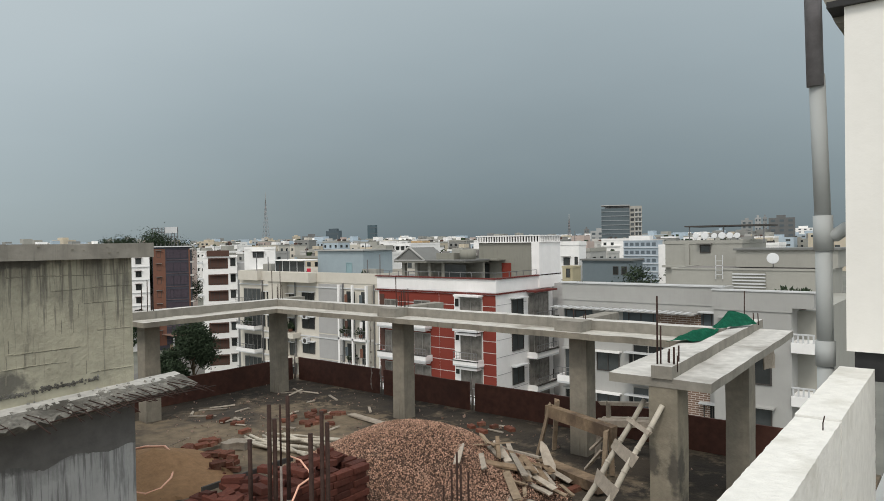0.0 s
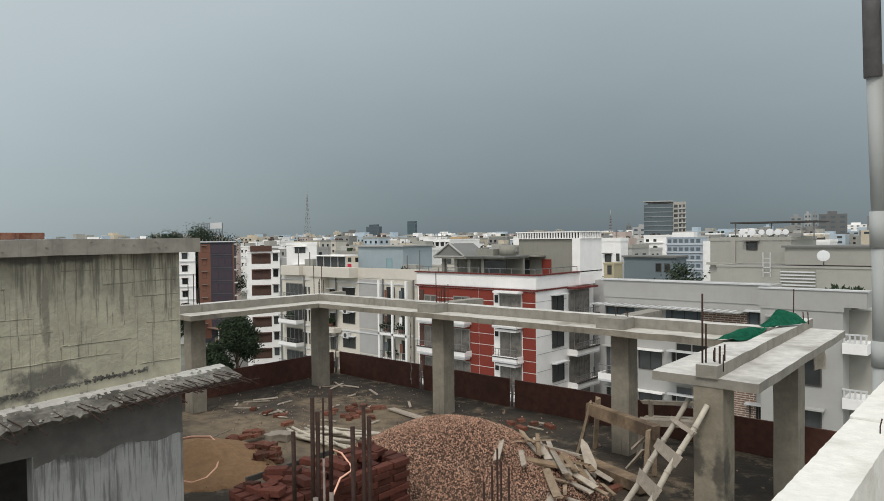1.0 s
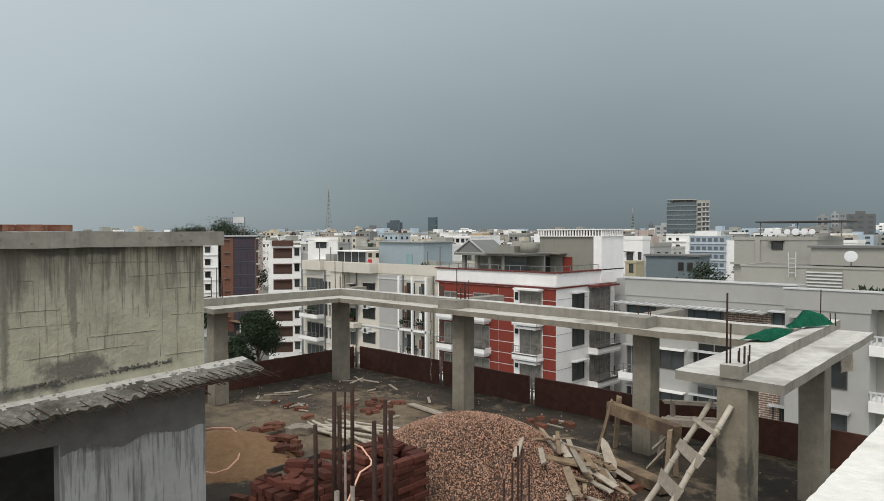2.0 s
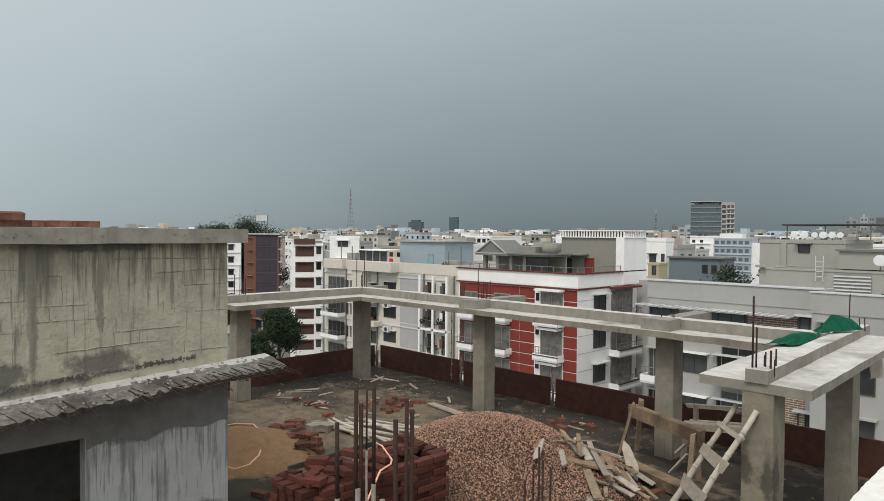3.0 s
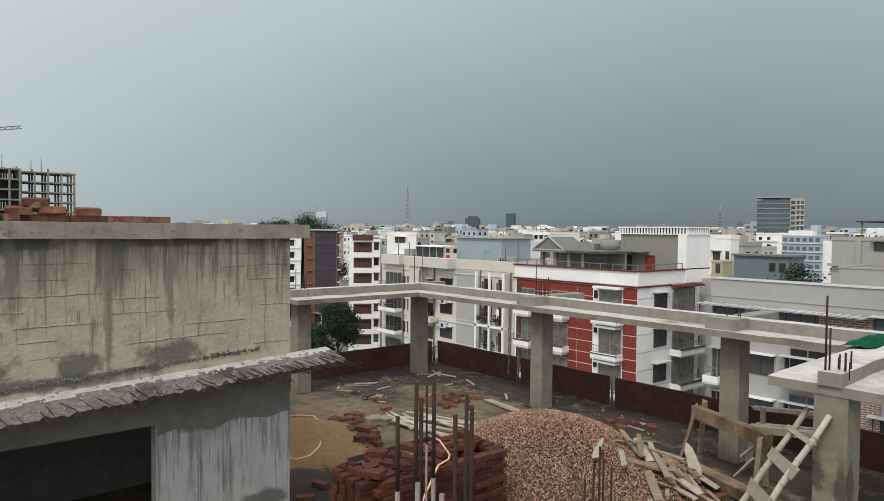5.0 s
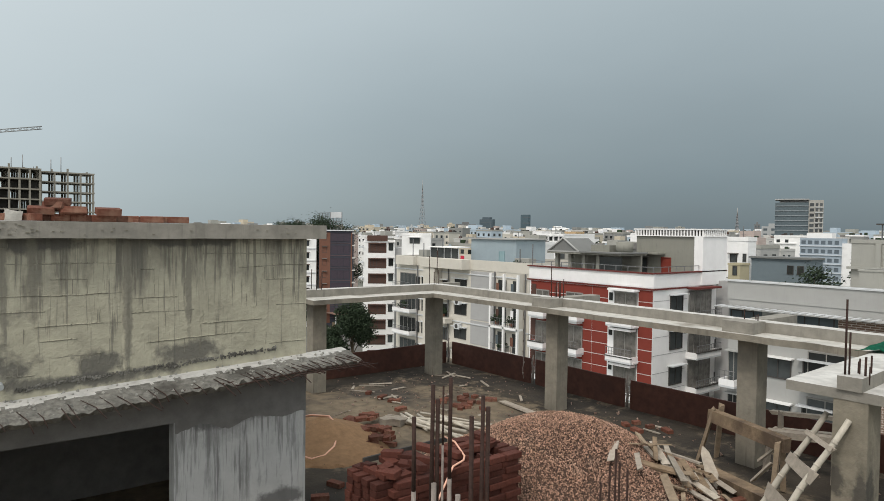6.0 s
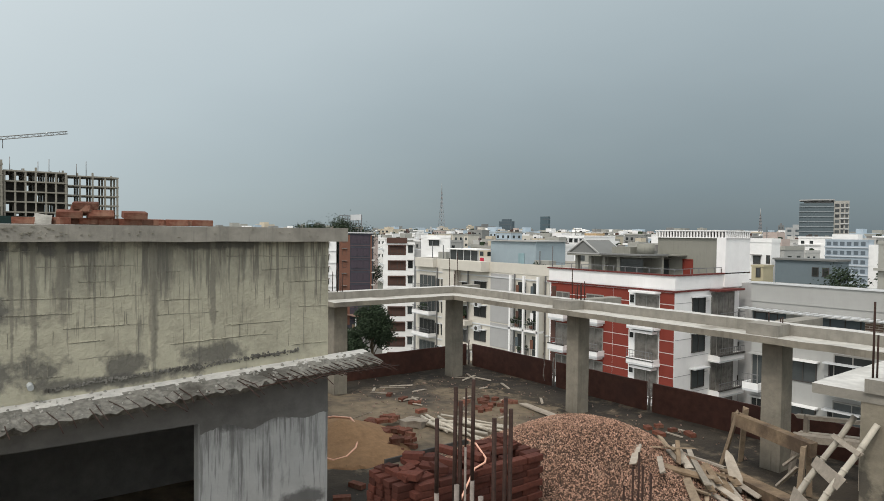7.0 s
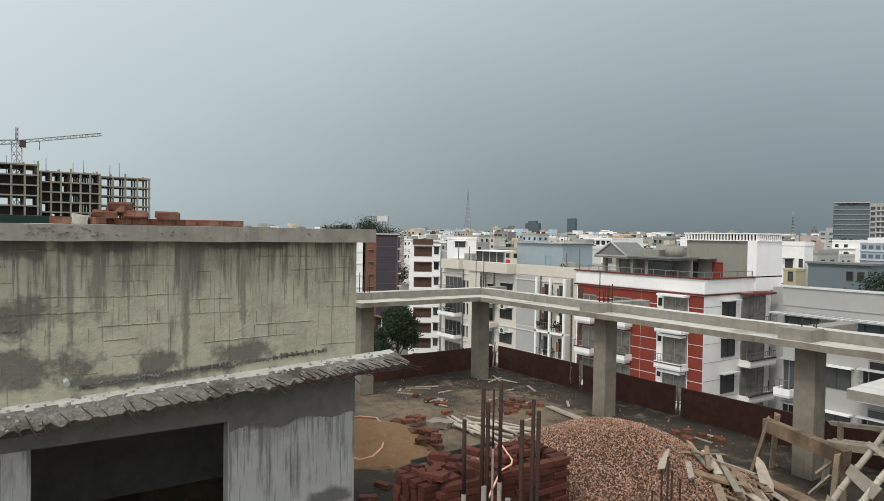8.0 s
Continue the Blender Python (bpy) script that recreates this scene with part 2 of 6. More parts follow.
def tube(bm, pts, r, sides=8, r2=None, mat=0):
    """A round bar through the given points."""
    pts = [Vector(p) for p in pts]
    rings = []
    for i, p in enumerate(pts):
        d = (pts[min(i + 1, len(pts) - 1)] - pts[max(i - 1, 0)]).normalized()
        a = d.orthogonal().normalized() if i == 0 else (rings[-1][1] - d * rings[-1][1].dot(d)).normalized()
        c = d.cross(a)
        k = i / max(1, len(pts) - 1)
        rr = r if r2 is None else r + (r2 - r) * k
        rings.append(([bm.verts.new(p + (a * math.cos(t) + c * math.sin(t)) * rr) for t in (2 * math.pi * j / sides for j in range(sides))], a))
    for (u, _), (v, _) in zip(rings, rings[1:]):
        for j in range(sides):
            f = bm.faces.new((u[j], u[(j + 1) % sides], v[(j + 1) % sides], v[j]))
            f.smooth, f.material_index = True, mat
    bm.faces.new(rings[0][0][::-1]).material_index = mat
    bm.faces.new(rings[-1][0]).material_index = mat
    return bm


def data(name, bm, *mats, bevel=0.0):
    if bevel:
        bmesh.ops.bevel(bm, geom=bm.edges[:], offset=bevel, segments=2, affect="EDGES", profile=0.5)
    me = bpy.data.meshes.new(name)
    bm.to_mesh(me)
    bm.free()
    for m in mats:
        me.materials.append(m)
    return me


def part(name, bm, mat, parent, label="", loc=(0, 0, 0), bevel=0.0):
    me = bm if isinstance(bm, bpy.types.Mesh) else data(name, bm, *(mat if isinstance(mat, (list, tuple)) else (mat,)), bevel=bevel)
    ob = new(name, me)
    ob.parent, ob.location = parent, loc
    return tagged(ob, label)


def thing(name, label, category, group="", kind="", at=(0, 0, 0), turn=0.0):
    ob = new(name)
    ob.empty_display_size = 0.2
    ob.matrix_world = pose(*at, 0, 0, turn)
    return tagged(ob, label, category, group, kind)


def solid(name, bm, mat, label, category, group="", kind="", at=(0, 0, 0), turn=0.0, bevel=0.0):
    ob = new(name, data(name, bm, *(mat if isinstance(mat, (list, tuple)) else (mat,)), bevel=bevel))
    ob.matrix_world = pose(*at, 0, 0, turn)
    return tagged(ob, label, category, group, kind)


def roughen(bm, cell, amount, scale=3.0, seed=0.0):
    """Cut long edges and shift the points a little, for cast and hacked edges."""
    for _ in range(8):
        long = [e for e in bm.edges if e.calc_length() > cell]
        if not long:
            break
        bmesh.ops.subdivide_edges(bm, edges=long, cuts=1, use_grid_fill=True)
    for v in bm.verts:
        v.co += noise.noise_vector(v.co * scale + Vector((seed, seed, seed))) * amount
    return bm


# ---- setting: the ground far below, the roof slab ----
GROUND = -20.0
bm = bmesh.new()
bmesh.ops.create_circle(bm, cap_ends=True, radius=4200, segments=64)
solid("ground", bm, GROUNDM, "pale dusty city ground between the houses", "ground", kind="structure", at=(0, 0, GROUND))

bm = boxes((-15.0, -3.0, -0.22, -1.25, 11.9, 0.0))
roughen(bm, 0.5, 0.0)
for v in bm.verts:
    if v.co.z > -0.1:
        v.co.z += 0.02 * noise.noise(v.co * 1.3) + 0.01 * noise.noise(v.co * 4)
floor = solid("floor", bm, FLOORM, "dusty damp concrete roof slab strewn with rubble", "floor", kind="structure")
solid("lower_storeys", boxes((-14.6, -2.8, GROUND, -1.5, 11.6, -0.22)), CONCRETE, "raw concrete storeys below the unfinished roof", "building", kind="structure")

COLX = (-13.45, -9.35, -5.3)
PZ0, PZ1, UZ = 2.0, 2.1, 2.26


def column(x, y, top=PZ0, w=0.31, d=0.32):
    bm = boxes((-w / 2, -d / 2, -0.02, w / 2, d / 2, top))
    roughen(bm, 0.4, 0.006, 2.0, x)
    ob = solid("column", bm, COLUMNC, "square cast concrete roof column with formwork marks", "column", "columns of the roof frame", at=(x, y, 0))
    return ob


for x in COLX:
    column(x, 10.27)
column(-2.7, 9.95)
near_column = column(-2.7, 7.22, 2.1)
near_column.data.materials.clear()
near_column.data.materials.append(material("damp_stained_column", (0.26, 0.232, 0.178), 0.9, 0.28, 5, 0.35, coarse=1.8, second=(0.13, 0.115, 0.088), bias=0.5, patches=[
    (0.15, -0.06, 1.18, (0.3, 0.10), 0.26, COL_INK), (-0.13, -0.16, 1.22, (0.08, 0.3), 0.18, COL_INK), (0.11, -0.16, 1.12, (0.06, 0.3), 0.3, COL_INK), (0.15, 0.05, 0.5, (0.3, 0.12), 0.34, COL_INK), (0.0, -0.16, 0.3, (0.2, 0.3), 0.22, COL_INK)]))
column(-13.45, 7.0)


def lintel(name, rows, up, label):
    t = thing(name, label, "lintel", "lintels of the roof frame")
    # upward faces take the first, paler material; the rest take the second
    for nm, bx, amount, mats, words in (("slab", rows, 0.009, (PLATE, COLUMNC), ""), ("upstand", up, 0.008, (PALETOP, CONCRETE), "grey raised concrete band")):
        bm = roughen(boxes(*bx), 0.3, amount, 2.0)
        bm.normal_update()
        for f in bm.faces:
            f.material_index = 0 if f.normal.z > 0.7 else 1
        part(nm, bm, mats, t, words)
    return t


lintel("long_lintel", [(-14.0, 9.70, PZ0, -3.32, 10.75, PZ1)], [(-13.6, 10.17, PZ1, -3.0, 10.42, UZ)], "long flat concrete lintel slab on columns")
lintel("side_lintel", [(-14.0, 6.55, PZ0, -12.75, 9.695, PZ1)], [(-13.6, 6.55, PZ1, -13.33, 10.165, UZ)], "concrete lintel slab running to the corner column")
cross = thing("cross_lintel", "wide pale concrete lintel slab with raised spine", "lintel", "lintels of the roof frame")
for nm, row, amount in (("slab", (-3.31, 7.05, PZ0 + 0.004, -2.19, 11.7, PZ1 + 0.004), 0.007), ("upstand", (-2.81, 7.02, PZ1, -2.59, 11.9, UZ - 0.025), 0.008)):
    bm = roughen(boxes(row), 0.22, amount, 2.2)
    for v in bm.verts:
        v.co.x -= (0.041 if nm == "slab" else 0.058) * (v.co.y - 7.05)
    # paler concrete on upward faces, darker on the sides
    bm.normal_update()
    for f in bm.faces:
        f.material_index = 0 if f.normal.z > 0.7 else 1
    part(nm, bm, (PALETOP, CONCRETE), cross)

# rusty sheets round the edge
def sheet(x0, y0, x1, y1, h, h1):
    t = math.atan2(y1 - y0, x1 - x0)
    n = math.hypot(x1 - x0, y1 - y0)
    bm = bmesh.new()
    box(bm, 0, -0.02, 0, n, 0.02, h)
    for v in bm.verts:
        if v.co.x > n / 2 and v.co.z > 0:
            v.co.z = h1
    roughen(bm, 0.6, 0.012, 1.2, x0)
    return solid("steel_sheet", bm, RUST, "rust-brown steel sheet standing along the roof edge", "sheet", "rusty sheets round the roof", at=(x0, y0, 0), turn=math.degrees(t))


for x0, x1 in ((-14.2, -11.25), (-11.1, -8.58), (-8.43, -4.6), (-4.5, -1.4)):
    sheet(x0, 11.5, x1, 11.5, 0.59, 0.59)
sheet(-14.36, 4.0, -14.36, 7.6, 0.57, 0.57)
sheet(-14.36, 7.65, -14.36, 11.4, 0.57, 0.57)

# ---- the roof room with its projecting ledge ----
block = thing("roof_room", "raw concrete roof room with streaked walls and a broken ledge", "roof room")
WX, WY = -7.43, 3.69
HEAD = 1.50
part("wall", boxes((-12.5, -4.0, 1.9, WX, WY, 3.47)), WALLC, block, "streaked board-marked concrete wall")
# formwork seams: wandering dark joints with a proud lip, in rows of boards, broken by upright joints
rj = random.Random(3)
for y0, y1, shift in ((-1.2, 1.64, 0.0), (1.73, WY - 0.01, -0.07)):
    for k in range(9):
        zb = 2.17 + shift + 0.15 * k
        if not 2.13 < zb < 3.42:
            continue
        seam, lip = bmesh.new(), bmesh.new()
        last, y = None, y0
        while y < y1:
            z = zb + 0.022 * noise.noise((y * 1.3, k * 7 + shift, 0)) + 0.008 * noise.noise((y * 8, k * 3, 2))
            h = 0.0018 + 0.0036 * abs(noise.noise((y * 5, k * 5.1, 6)))
            open_joint = noise.noise((y * 1.2 + k * 9, k * 3.3, 1 + shift)) > -0.05
            row = [seam.verts.new((WX + 0.0022, y, z - h)), seam.verts.new((WX + 0.0022, y, z + h))] if open_joint else None
            if last and row:
                seam.faces.new((last[0], row[0], row[1], last[1]))
                if noise.noise((y * 2.1, k, 9)) > -0.1:
                    tube(lip, ((WX, y - 0.05, z + h + 0.004), (WX, y, z + h + 0.004)), 0.004 + 0.004 * rj.random(), 5)
            last = row
            y += 0.045
        part("board_seam", seam, SEAM, block)
        part("board_ridge", lip, WALLC, block)
        for _ in range(4):
            yc, seam = rj.uniform(y0, y1), bmesh.new()
            last = None
            for q in range(7):
                z = zb + 0.005 + 0.14 * q / 6
                if z > 3.44:
                    break
                m, h = yc + 0.006 * noise.noise((z * 9, yc * 20, 0)), 0.002 + 0.002 * rj.random()
                row = [seam.verts.new((WX + 0.003, m - h, z)), seam.verts.new((WX + 0.003, m + h, z))]
                if last:
                    seam.faces.new((last[0], last[1], row[1], row[0]))
                last = row
            part("upright_seam", seam, SEAM, block)
bm = bmesh.new()
rows_j = []
for i in range(70):
    z = 2.02 + 1.44 * i / 69
    yc = 1.68 + 0.012 * noise.noise((z * 4, 1, 0))
    hw = 0.028 + 0.014 * noise.noise((z * 11, 4, 0))
    rows_j.append([bm.verts.new((WX + dx, yc + dy * hw, z)) for dx, dy in ((-0.004, -1.6), (0.004 + 0.006 * abs(noise.noise((z * 17, 0, 0))), -0.7), (0.009 + 0.008 * noise.noise((z * 23, 7, 0)), 0), (0.004, 0.8), (-0.004, 1.6))])
for r0, r1 in zip(rows_j, rows_j[1:]):
    for k in range(4):
        bm.faces.new((r0[k], r0[k + 1], r1[k + 1], r1[k])).smooth = True
part("cold_joint", bm, WALLC, block)
ru = random.Random(12)
# crusty line of cement near the foot of the wall
bm = bmesh.new()
for i in range(520):
    y = 0.7 + 2.6 * ru.random()
    z = 2.05 + 0.055 * (y - 0.7) + 0.02 * noise.noise((y * 3, 0, 0)) + ru.gauss(0, 0.012)
    r = ru.uniform(0.003, 0.010)
    box(bm, -r, -r, -r * 0.6, r, r * 1.6, r * 0.6, pose(WX + 0.004, y, z, ru.uniform(0, 90), ru.uniform(0, 90), ru.uniform(0, 90)))
part("cement_crust", bm, DARKCEM, block)
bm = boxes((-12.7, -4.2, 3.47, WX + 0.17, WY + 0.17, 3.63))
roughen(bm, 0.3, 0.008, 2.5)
# the coping's upward faces are paler than its sides
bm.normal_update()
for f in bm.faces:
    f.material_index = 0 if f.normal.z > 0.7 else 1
part("cap", bm, (PALETOP, CONCRETE), block, "grey concrete coping")
bm = bmesh.new()
for i in range(60):
    y, z = rj.choice((rj.gauss(0.6, 0.2), rj.uniform(-0.3, WY))), rj.uniform(3.5, 3.61)
    r = rj.uniform(0.004, 0.012)
    box(bm, WX + 0.172, y - r, z - r * 0.5, WX + 0.181, y + r * rj.uniform(0.6, 2), z + r * 0.5)
part("cap_pits", bm, SEAM, block)

# the ledge: a cement slab, dusty along the wall, hacked and ragged towards its edge, bare rods sticking out
def ledge_top(y):
    return 2.085 - 0.046 * (WY + 0.4 - y)


def ledge_edge(y):
    return -6.80 - 0.035 * max(0, y) + 0.05 * noise.noise((y * 2.2, 0, 3)) + 0.045 * noise.noise((y * 9, 5, 1))


bm = bmesh.new()
top_row, low_row = [], []
QS = (0, 0.12, 0.25, 0.36, 0.46, 0.56, 0.66, 0.76, 0.86, 0.94, 1.0)
n = 240
for i in range(n + 1):
    y = -3.9 + (WY + 0.5 + 3.9) * i / n
    edge, zt = ledge_edge(y), ledge_top(y)
    row = []
    for q in QS:
        hack = max(0.0, q - 0.3)
        z = zt + 0.03 * (1 - q) ** 2 - 0.075 * hack + (0.006 + 0.05 * hack) * noise.noise((y * 11, q * 7, 4)) + 0.03 * hack * noise.noise((y * 31, q * 19, 2))
        row.append(bm.verts.new((WX - 0.02 * (q == 0) + (edge - WX) * q, y + 0.012 * noise.noise((y * 13, q * 9, 8)), z)))
    top_row.append(row)
    low_row.append([bm.verts.new((edge - 0.05 - 0.05 * rj.random(), y, zt - 0.115)), bm.verts.new((WX - 0.02, y, zt - 0.15))])
for i in range(n):
    a0, a1, b0, b1 = top_row[i], top_row[i + 1], low_row[i], low_row[i + 1]
    for k in range(10):
        dusty = QS[k] < 0.25 + 0.12 * noise.noise((i * 0.09, 3, 0)) + 0.08 * noise.noise((i * 0.4, k, 0))
        bm.faces.new((a0[k], a0[k + 1], a1[k + 1], a1[k])).material_index = 0 if dusty else 1
    bm.faces.new((a0[10], b0[0], b1[0], a1[10])).material_index = 1
    # shade on the underside is put into its darker colour
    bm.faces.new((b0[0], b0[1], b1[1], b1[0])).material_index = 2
for i in (0, n):
    bm.faces.new([*top_row[i], *low_row[i]]).material_index = 1
part("ledge", bm, (DUSTY, DARKCEM, DAMP_SHADE), block, "rough cement ledge with a ragged edge")
bm = bmesh.new()
for i in range(230):
    y = rj.uniform(-0.6, WY + 0.3)
    x = WX + abs(rj.gauss(0, 0.12)) if rj.random() < 0.35 else rj.uniform(WX + 0.2, ledge_edge(y))
    r = rj.uniform(0.004, 0.014)
    q = (x - WX) / (ledge_edge(y) - WX)
    m = pose(x, y, ledge_top(y) + 0.03 * (1 - q) ** 2 - 0.075 * max(0, q - 0.3) + 0.003, rj.uniform(0, 90), rj.uniform(0, 90), rj.uniform(0, 90))
    box(bm, -r, -r, -r * 0.6, r, r * 1.2, r * 0.6, m)
part("cement_crumbs", bm, ROUGH, block)
y = -0.9
while y < WY + 0.4:
    y += rj.uniform(0.05, 0.24) if y < 2.6 else rj.uniform(0.03, 0.1)
    e, z = ledge_edge(y), ledge_top(y)
    back, out, skew = rj.uniform(0.05, 0.38), rj.uniform(0.08, 0.34), rj.uniform(0.02, 0.3)
    part("ledge_rod", tube(bmesh.new(), [(e - back, y - skew * back, z - 0.01), (e, y, z - 0.03), (e + out, y + skew * out, z - 0.05 - rj.uniform(0.0, 0.07))], rj.uniform(0.0035, 0.006), 6), REBAR, block)
for k in range(3):
    x = ledge_edge(2.9) - 0.05 + 0.09 * k
    part("ledge_rod", tube(bmesh.new(), [(x, 2.1 + 0.5 * k, ledge_top(2.3) - 0.05), (x - 0.02, 3.3, ledge_top(3.3) - 0.05), (x - 0.03, WY + 0.5 + 0.06 * k, ledge_top(WY) - 0.06)], 0.006, 6), REBAR, block)
# the beam's colour holds damp and the painted shade below the ledge
part("lower_beam", boxes((-12.5, -4.0, HEAD, WX, WY, 1.9)), DAMP_SHADE, block, "damp concrete beam darkened for the ledge's shade")
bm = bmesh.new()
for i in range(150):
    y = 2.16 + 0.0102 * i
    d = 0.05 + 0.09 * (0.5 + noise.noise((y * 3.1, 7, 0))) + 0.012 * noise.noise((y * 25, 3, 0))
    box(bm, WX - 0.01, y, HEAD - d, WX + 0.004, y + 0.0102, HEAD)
part("damp_stain", bm, DAMP_SHADE, block)
part("pillar", boxes((-7.6, 2.15, 0, WX, WY, HEAD)), PILLARC, block, "grey plastered pier with run-off streaks")
part("pillar", boxes((-8.0, -4, 0, WX, 0.3, HEAD)), PILLARC, block, "grey plastered pier with run-off streaks")
# the dim room interior is put into this wall's dark colour
part("inner_wall", boxes((-12.5, -4.0, 0, -9.9, WY, HEAD)), DAMP_SHADE, block)
part("side_wall", boxes((-9.9, WY - 0.25, 0, -7.6, WY, HEAD)), PILLARC, block)
part("drain_pipe", tube(bmesh.new(), [(WX - 0.1, 0.59, 2.13), (WX + 0.10, 0.59, 2.11)], 0.028, 10), PVC, block, "short grey drain pipe")

# ---- our own roof: parapet, white wall, pipe ----
own_parapet = thing("parapet", "whitewashed roof parapet with hairline cracks and chipped edge", "parapet", kind="structure", at=(-0.559, 3.75, 2.96), turn=1.2)
part("near_coat", roughen(boxes((0, -7.7, -1.0, 0.142, -1.10, -0.004)), 0.045, 0.0028, 26), WHITEWASH, own_parapet)
part("far_coat", roughen(boxes((-0.002, -1.095, -1.0, 0.144, 0, 0.004)), 0.045, 0.0022, 26, 5), WHITEWASH, own_parapet)
solid("own_wall", boxes((-0.58, -4.2, GROUND, 3.0, 8.0, 1.9)), WHITE, "white house wall below the parapet", "wall", kind="structure")
solid("own_floor", boxes((-0.39, -4.2, 1.9, 3.0, 3.7, 2.0)), CONCRETE, "concrete roof floor behind the parapet", "floor", kind="structure")
solid("wall_white", boxes((-0.53, 3.75, 3.04, 3.0, 6.0, 4.69)), WHITE, "white painted wall standing on a dark band", "wall", kind="structure")
solid("wall_band", boxes((-0.50, 3.78, 2.90, 3.0, 6.0, 3.04)), BLACK, "dark band below the white wall", "trim", kind="structure")
solid("roof_slab", boxes((-0.60, 3.72, 4.69, 3.2, 6.2, 4.72)), BLACK, "dark drip edge above the white wall", "trim", kind="structure")
bm = bmesh.new()
for p in ((-0.59, 3.9, 4.66), (-0.52, 3.9, 4.66), (-0.59, 6.1, 4.66), (-0.52, 6.1, 4.66), (-0.85, 3.9, 5.3), (-0.5, 3.9, 5.3), (-0.85, 6.1, 5.3), (-0.5, 6.1, 5.3)):
    bm.verts.new(p)
bm.verts.ensure_lookup_table()
for f in ((0, 1, 3, 2), (4, 6, 7, 5), (0, 4, 5, 1), (2, 3, 7, 6), (0, 2, 6, 4), (1, 5, 7, 3)):
    bm.faces.new([bm.verts[i] for i in f])
solid("roof_eave", bm, CONCRETE, "grey sloping eave above the white wall", "eave", kind="structure")
dp = thing("downpipe", "grey plastic downpipe with sockets and an elbow", "pipe", at=(-0.648, 3.92, 0))
part("lower_pipe", tube(bmesh.new(), [(0, 0, -6), (0, 0, 3.0)], 0.039, 20), PVC, dp)
part("socket", tube(bmesh.new(), [(0, 0, 2.93), (0, 0, 3.06)], 0.046, 20), PVC, dp)
part("middle_pipe", tube(bmesh.new(), [(0, 0, 3.0), (-0.005, 0, 3.55)], 0.039, 20), PVC, dp)
part("tee", tube(bmesh.new(), [(-0.005, 0, 3.52), (-0.007, 0, 3.70)], 0.046, 20), PVC, dp)
part("elbow", tube(bmesh.new(), [(-0.005, 0, 3.60), (0.05, 0.01, 3.60), (0.09, 0.015, 3.63), (0.2, 0.02, 3.64)], 0.035, 14), PVC, dp)
part("upper_pipe", tube(bmesh.new(), [(-0.006, 0, 3.66), (-0.03, 0, 4.42)], 0.038, 20), PVC, dp)
part("old_pipe", tube(bmesh.new(), [(-0.033, -0.02, 4.36), (-0.055, -0.03, 5.6)], 0.040, 20), material("weathered_grey_pipe", (0.2, 0.19, 0.195), 0.6, 0.3, 10, 0.1, coarse=0.8), dp, "weathered dark upper pipe")
solid("bent_wire", tube(bmesh.new(), [(-0.424, 2.51, 2.945), (-0.424, 2.51, 2.98), (-0.418, 2.505, 3.006)], 0.0022, 6), REBAR, "thin bent wire sticking out of the parapet", "wire")

# ---- the city ----
RED_PAINT, GREY_PAINT, BROWN_PAINT = paint("brick_red_paint", (0.195, 0.036, 0.024)), paint("mid_grey_paint", (0.37, 0.365, 0.355)), paint("brown_paint", (0.085, 0.045, 0.034))
RUSTY_PAINT, DULL_DARK = paint("terracotta_pier", (0.16, 0.075, 0.05)), paint("dull_dark_paint", (0.09, 0.11, 0.12))
TILE_RED = material("patterned_wall_tile", (0.20, 0.125, 0.09), 0.8, 0.25, 4, 0.2, coarse=0.4, joints=(0.5, 0.14, 0.02, (radians(90), 0, 0), (0.5, 0.45, 0.4)))
FRAME_W, FRAME_D = paint("pale_window_frame", (0.55, 0.56, 0.56)), paint("dark_window_frame", (0.06, 0.055, 0.05))
RAIL = material("dull_rail_steel", (0.22, 0.22, 0.22), 0.5, 0.2, 5, 0, metal=0.6, coarse=0)
TRIM_RED = paint("dark_red_trim", (0.13, 0.03, 0.025))
MESHES = {}
DECK = paint("weathered_roof_deck", (0.20, 0.19, 0.175), 1.0)


def house(name, label, x0, x1, y, depth, top, skin, category="apartment house", base=GROUND, parapet=0.9, band=None, group="", turn=0.0):
    """A flat-roofed block: walls, roof deck below a parapet."""
    t = thing(name, label, category, group, at=((x0 + x1) / 2, y, base), turn=turn)
    t["hx"], t["wy"], t["bz"], t["dp"] = (x1 - x0) / 2, y, base, depth
    w, h, k = (x1 - x0) / 2, top - base, 0.18
    part("wall", boxes((-w, 0, 0, w, depth, h - parapet)), skin, t)
    part("roof_deck", boxes((-w + 0.05, 0.05, h - parapet, w - 0.05, depth - 0.05, h - parapet + 0.05)), DECK, t, "grey weathered roof deck")
    if parapet:
        for r in ((-w - 0.06, -0.06, h - parapet, w + 0.06, k, h), (-w - 0.06, depth - k, h - parapet, w + 0.06, depth + 0.06, h),
                  (-w - 0.06, k, h - parapet, -w + k, depth - k, h), (w - k, k, h - parapet, w + 0.06, depth - k, h)):
            part("parapet", boxes(r), band or skin, t)
    return t


def spot(t, face, u, z):
    """The pose on a face: u along the world x (front) or y (side), z the world height."""
    if face == "f":
        return pose(u - t.location.x, 0, z - t["bz"])
    return pose(t["hx"], u - t["wy"], z - t["bz"], 0, 0, 90)


def put(t, name, key, make, mats, m, label=""):
    if key not in MESHES:
        MESHES[key] = data(name, make(), *mats)
    ob = new(name, MESHES[key])
    ob.parent, ob.matrix_local = t, m
    return tagged(ob, label)


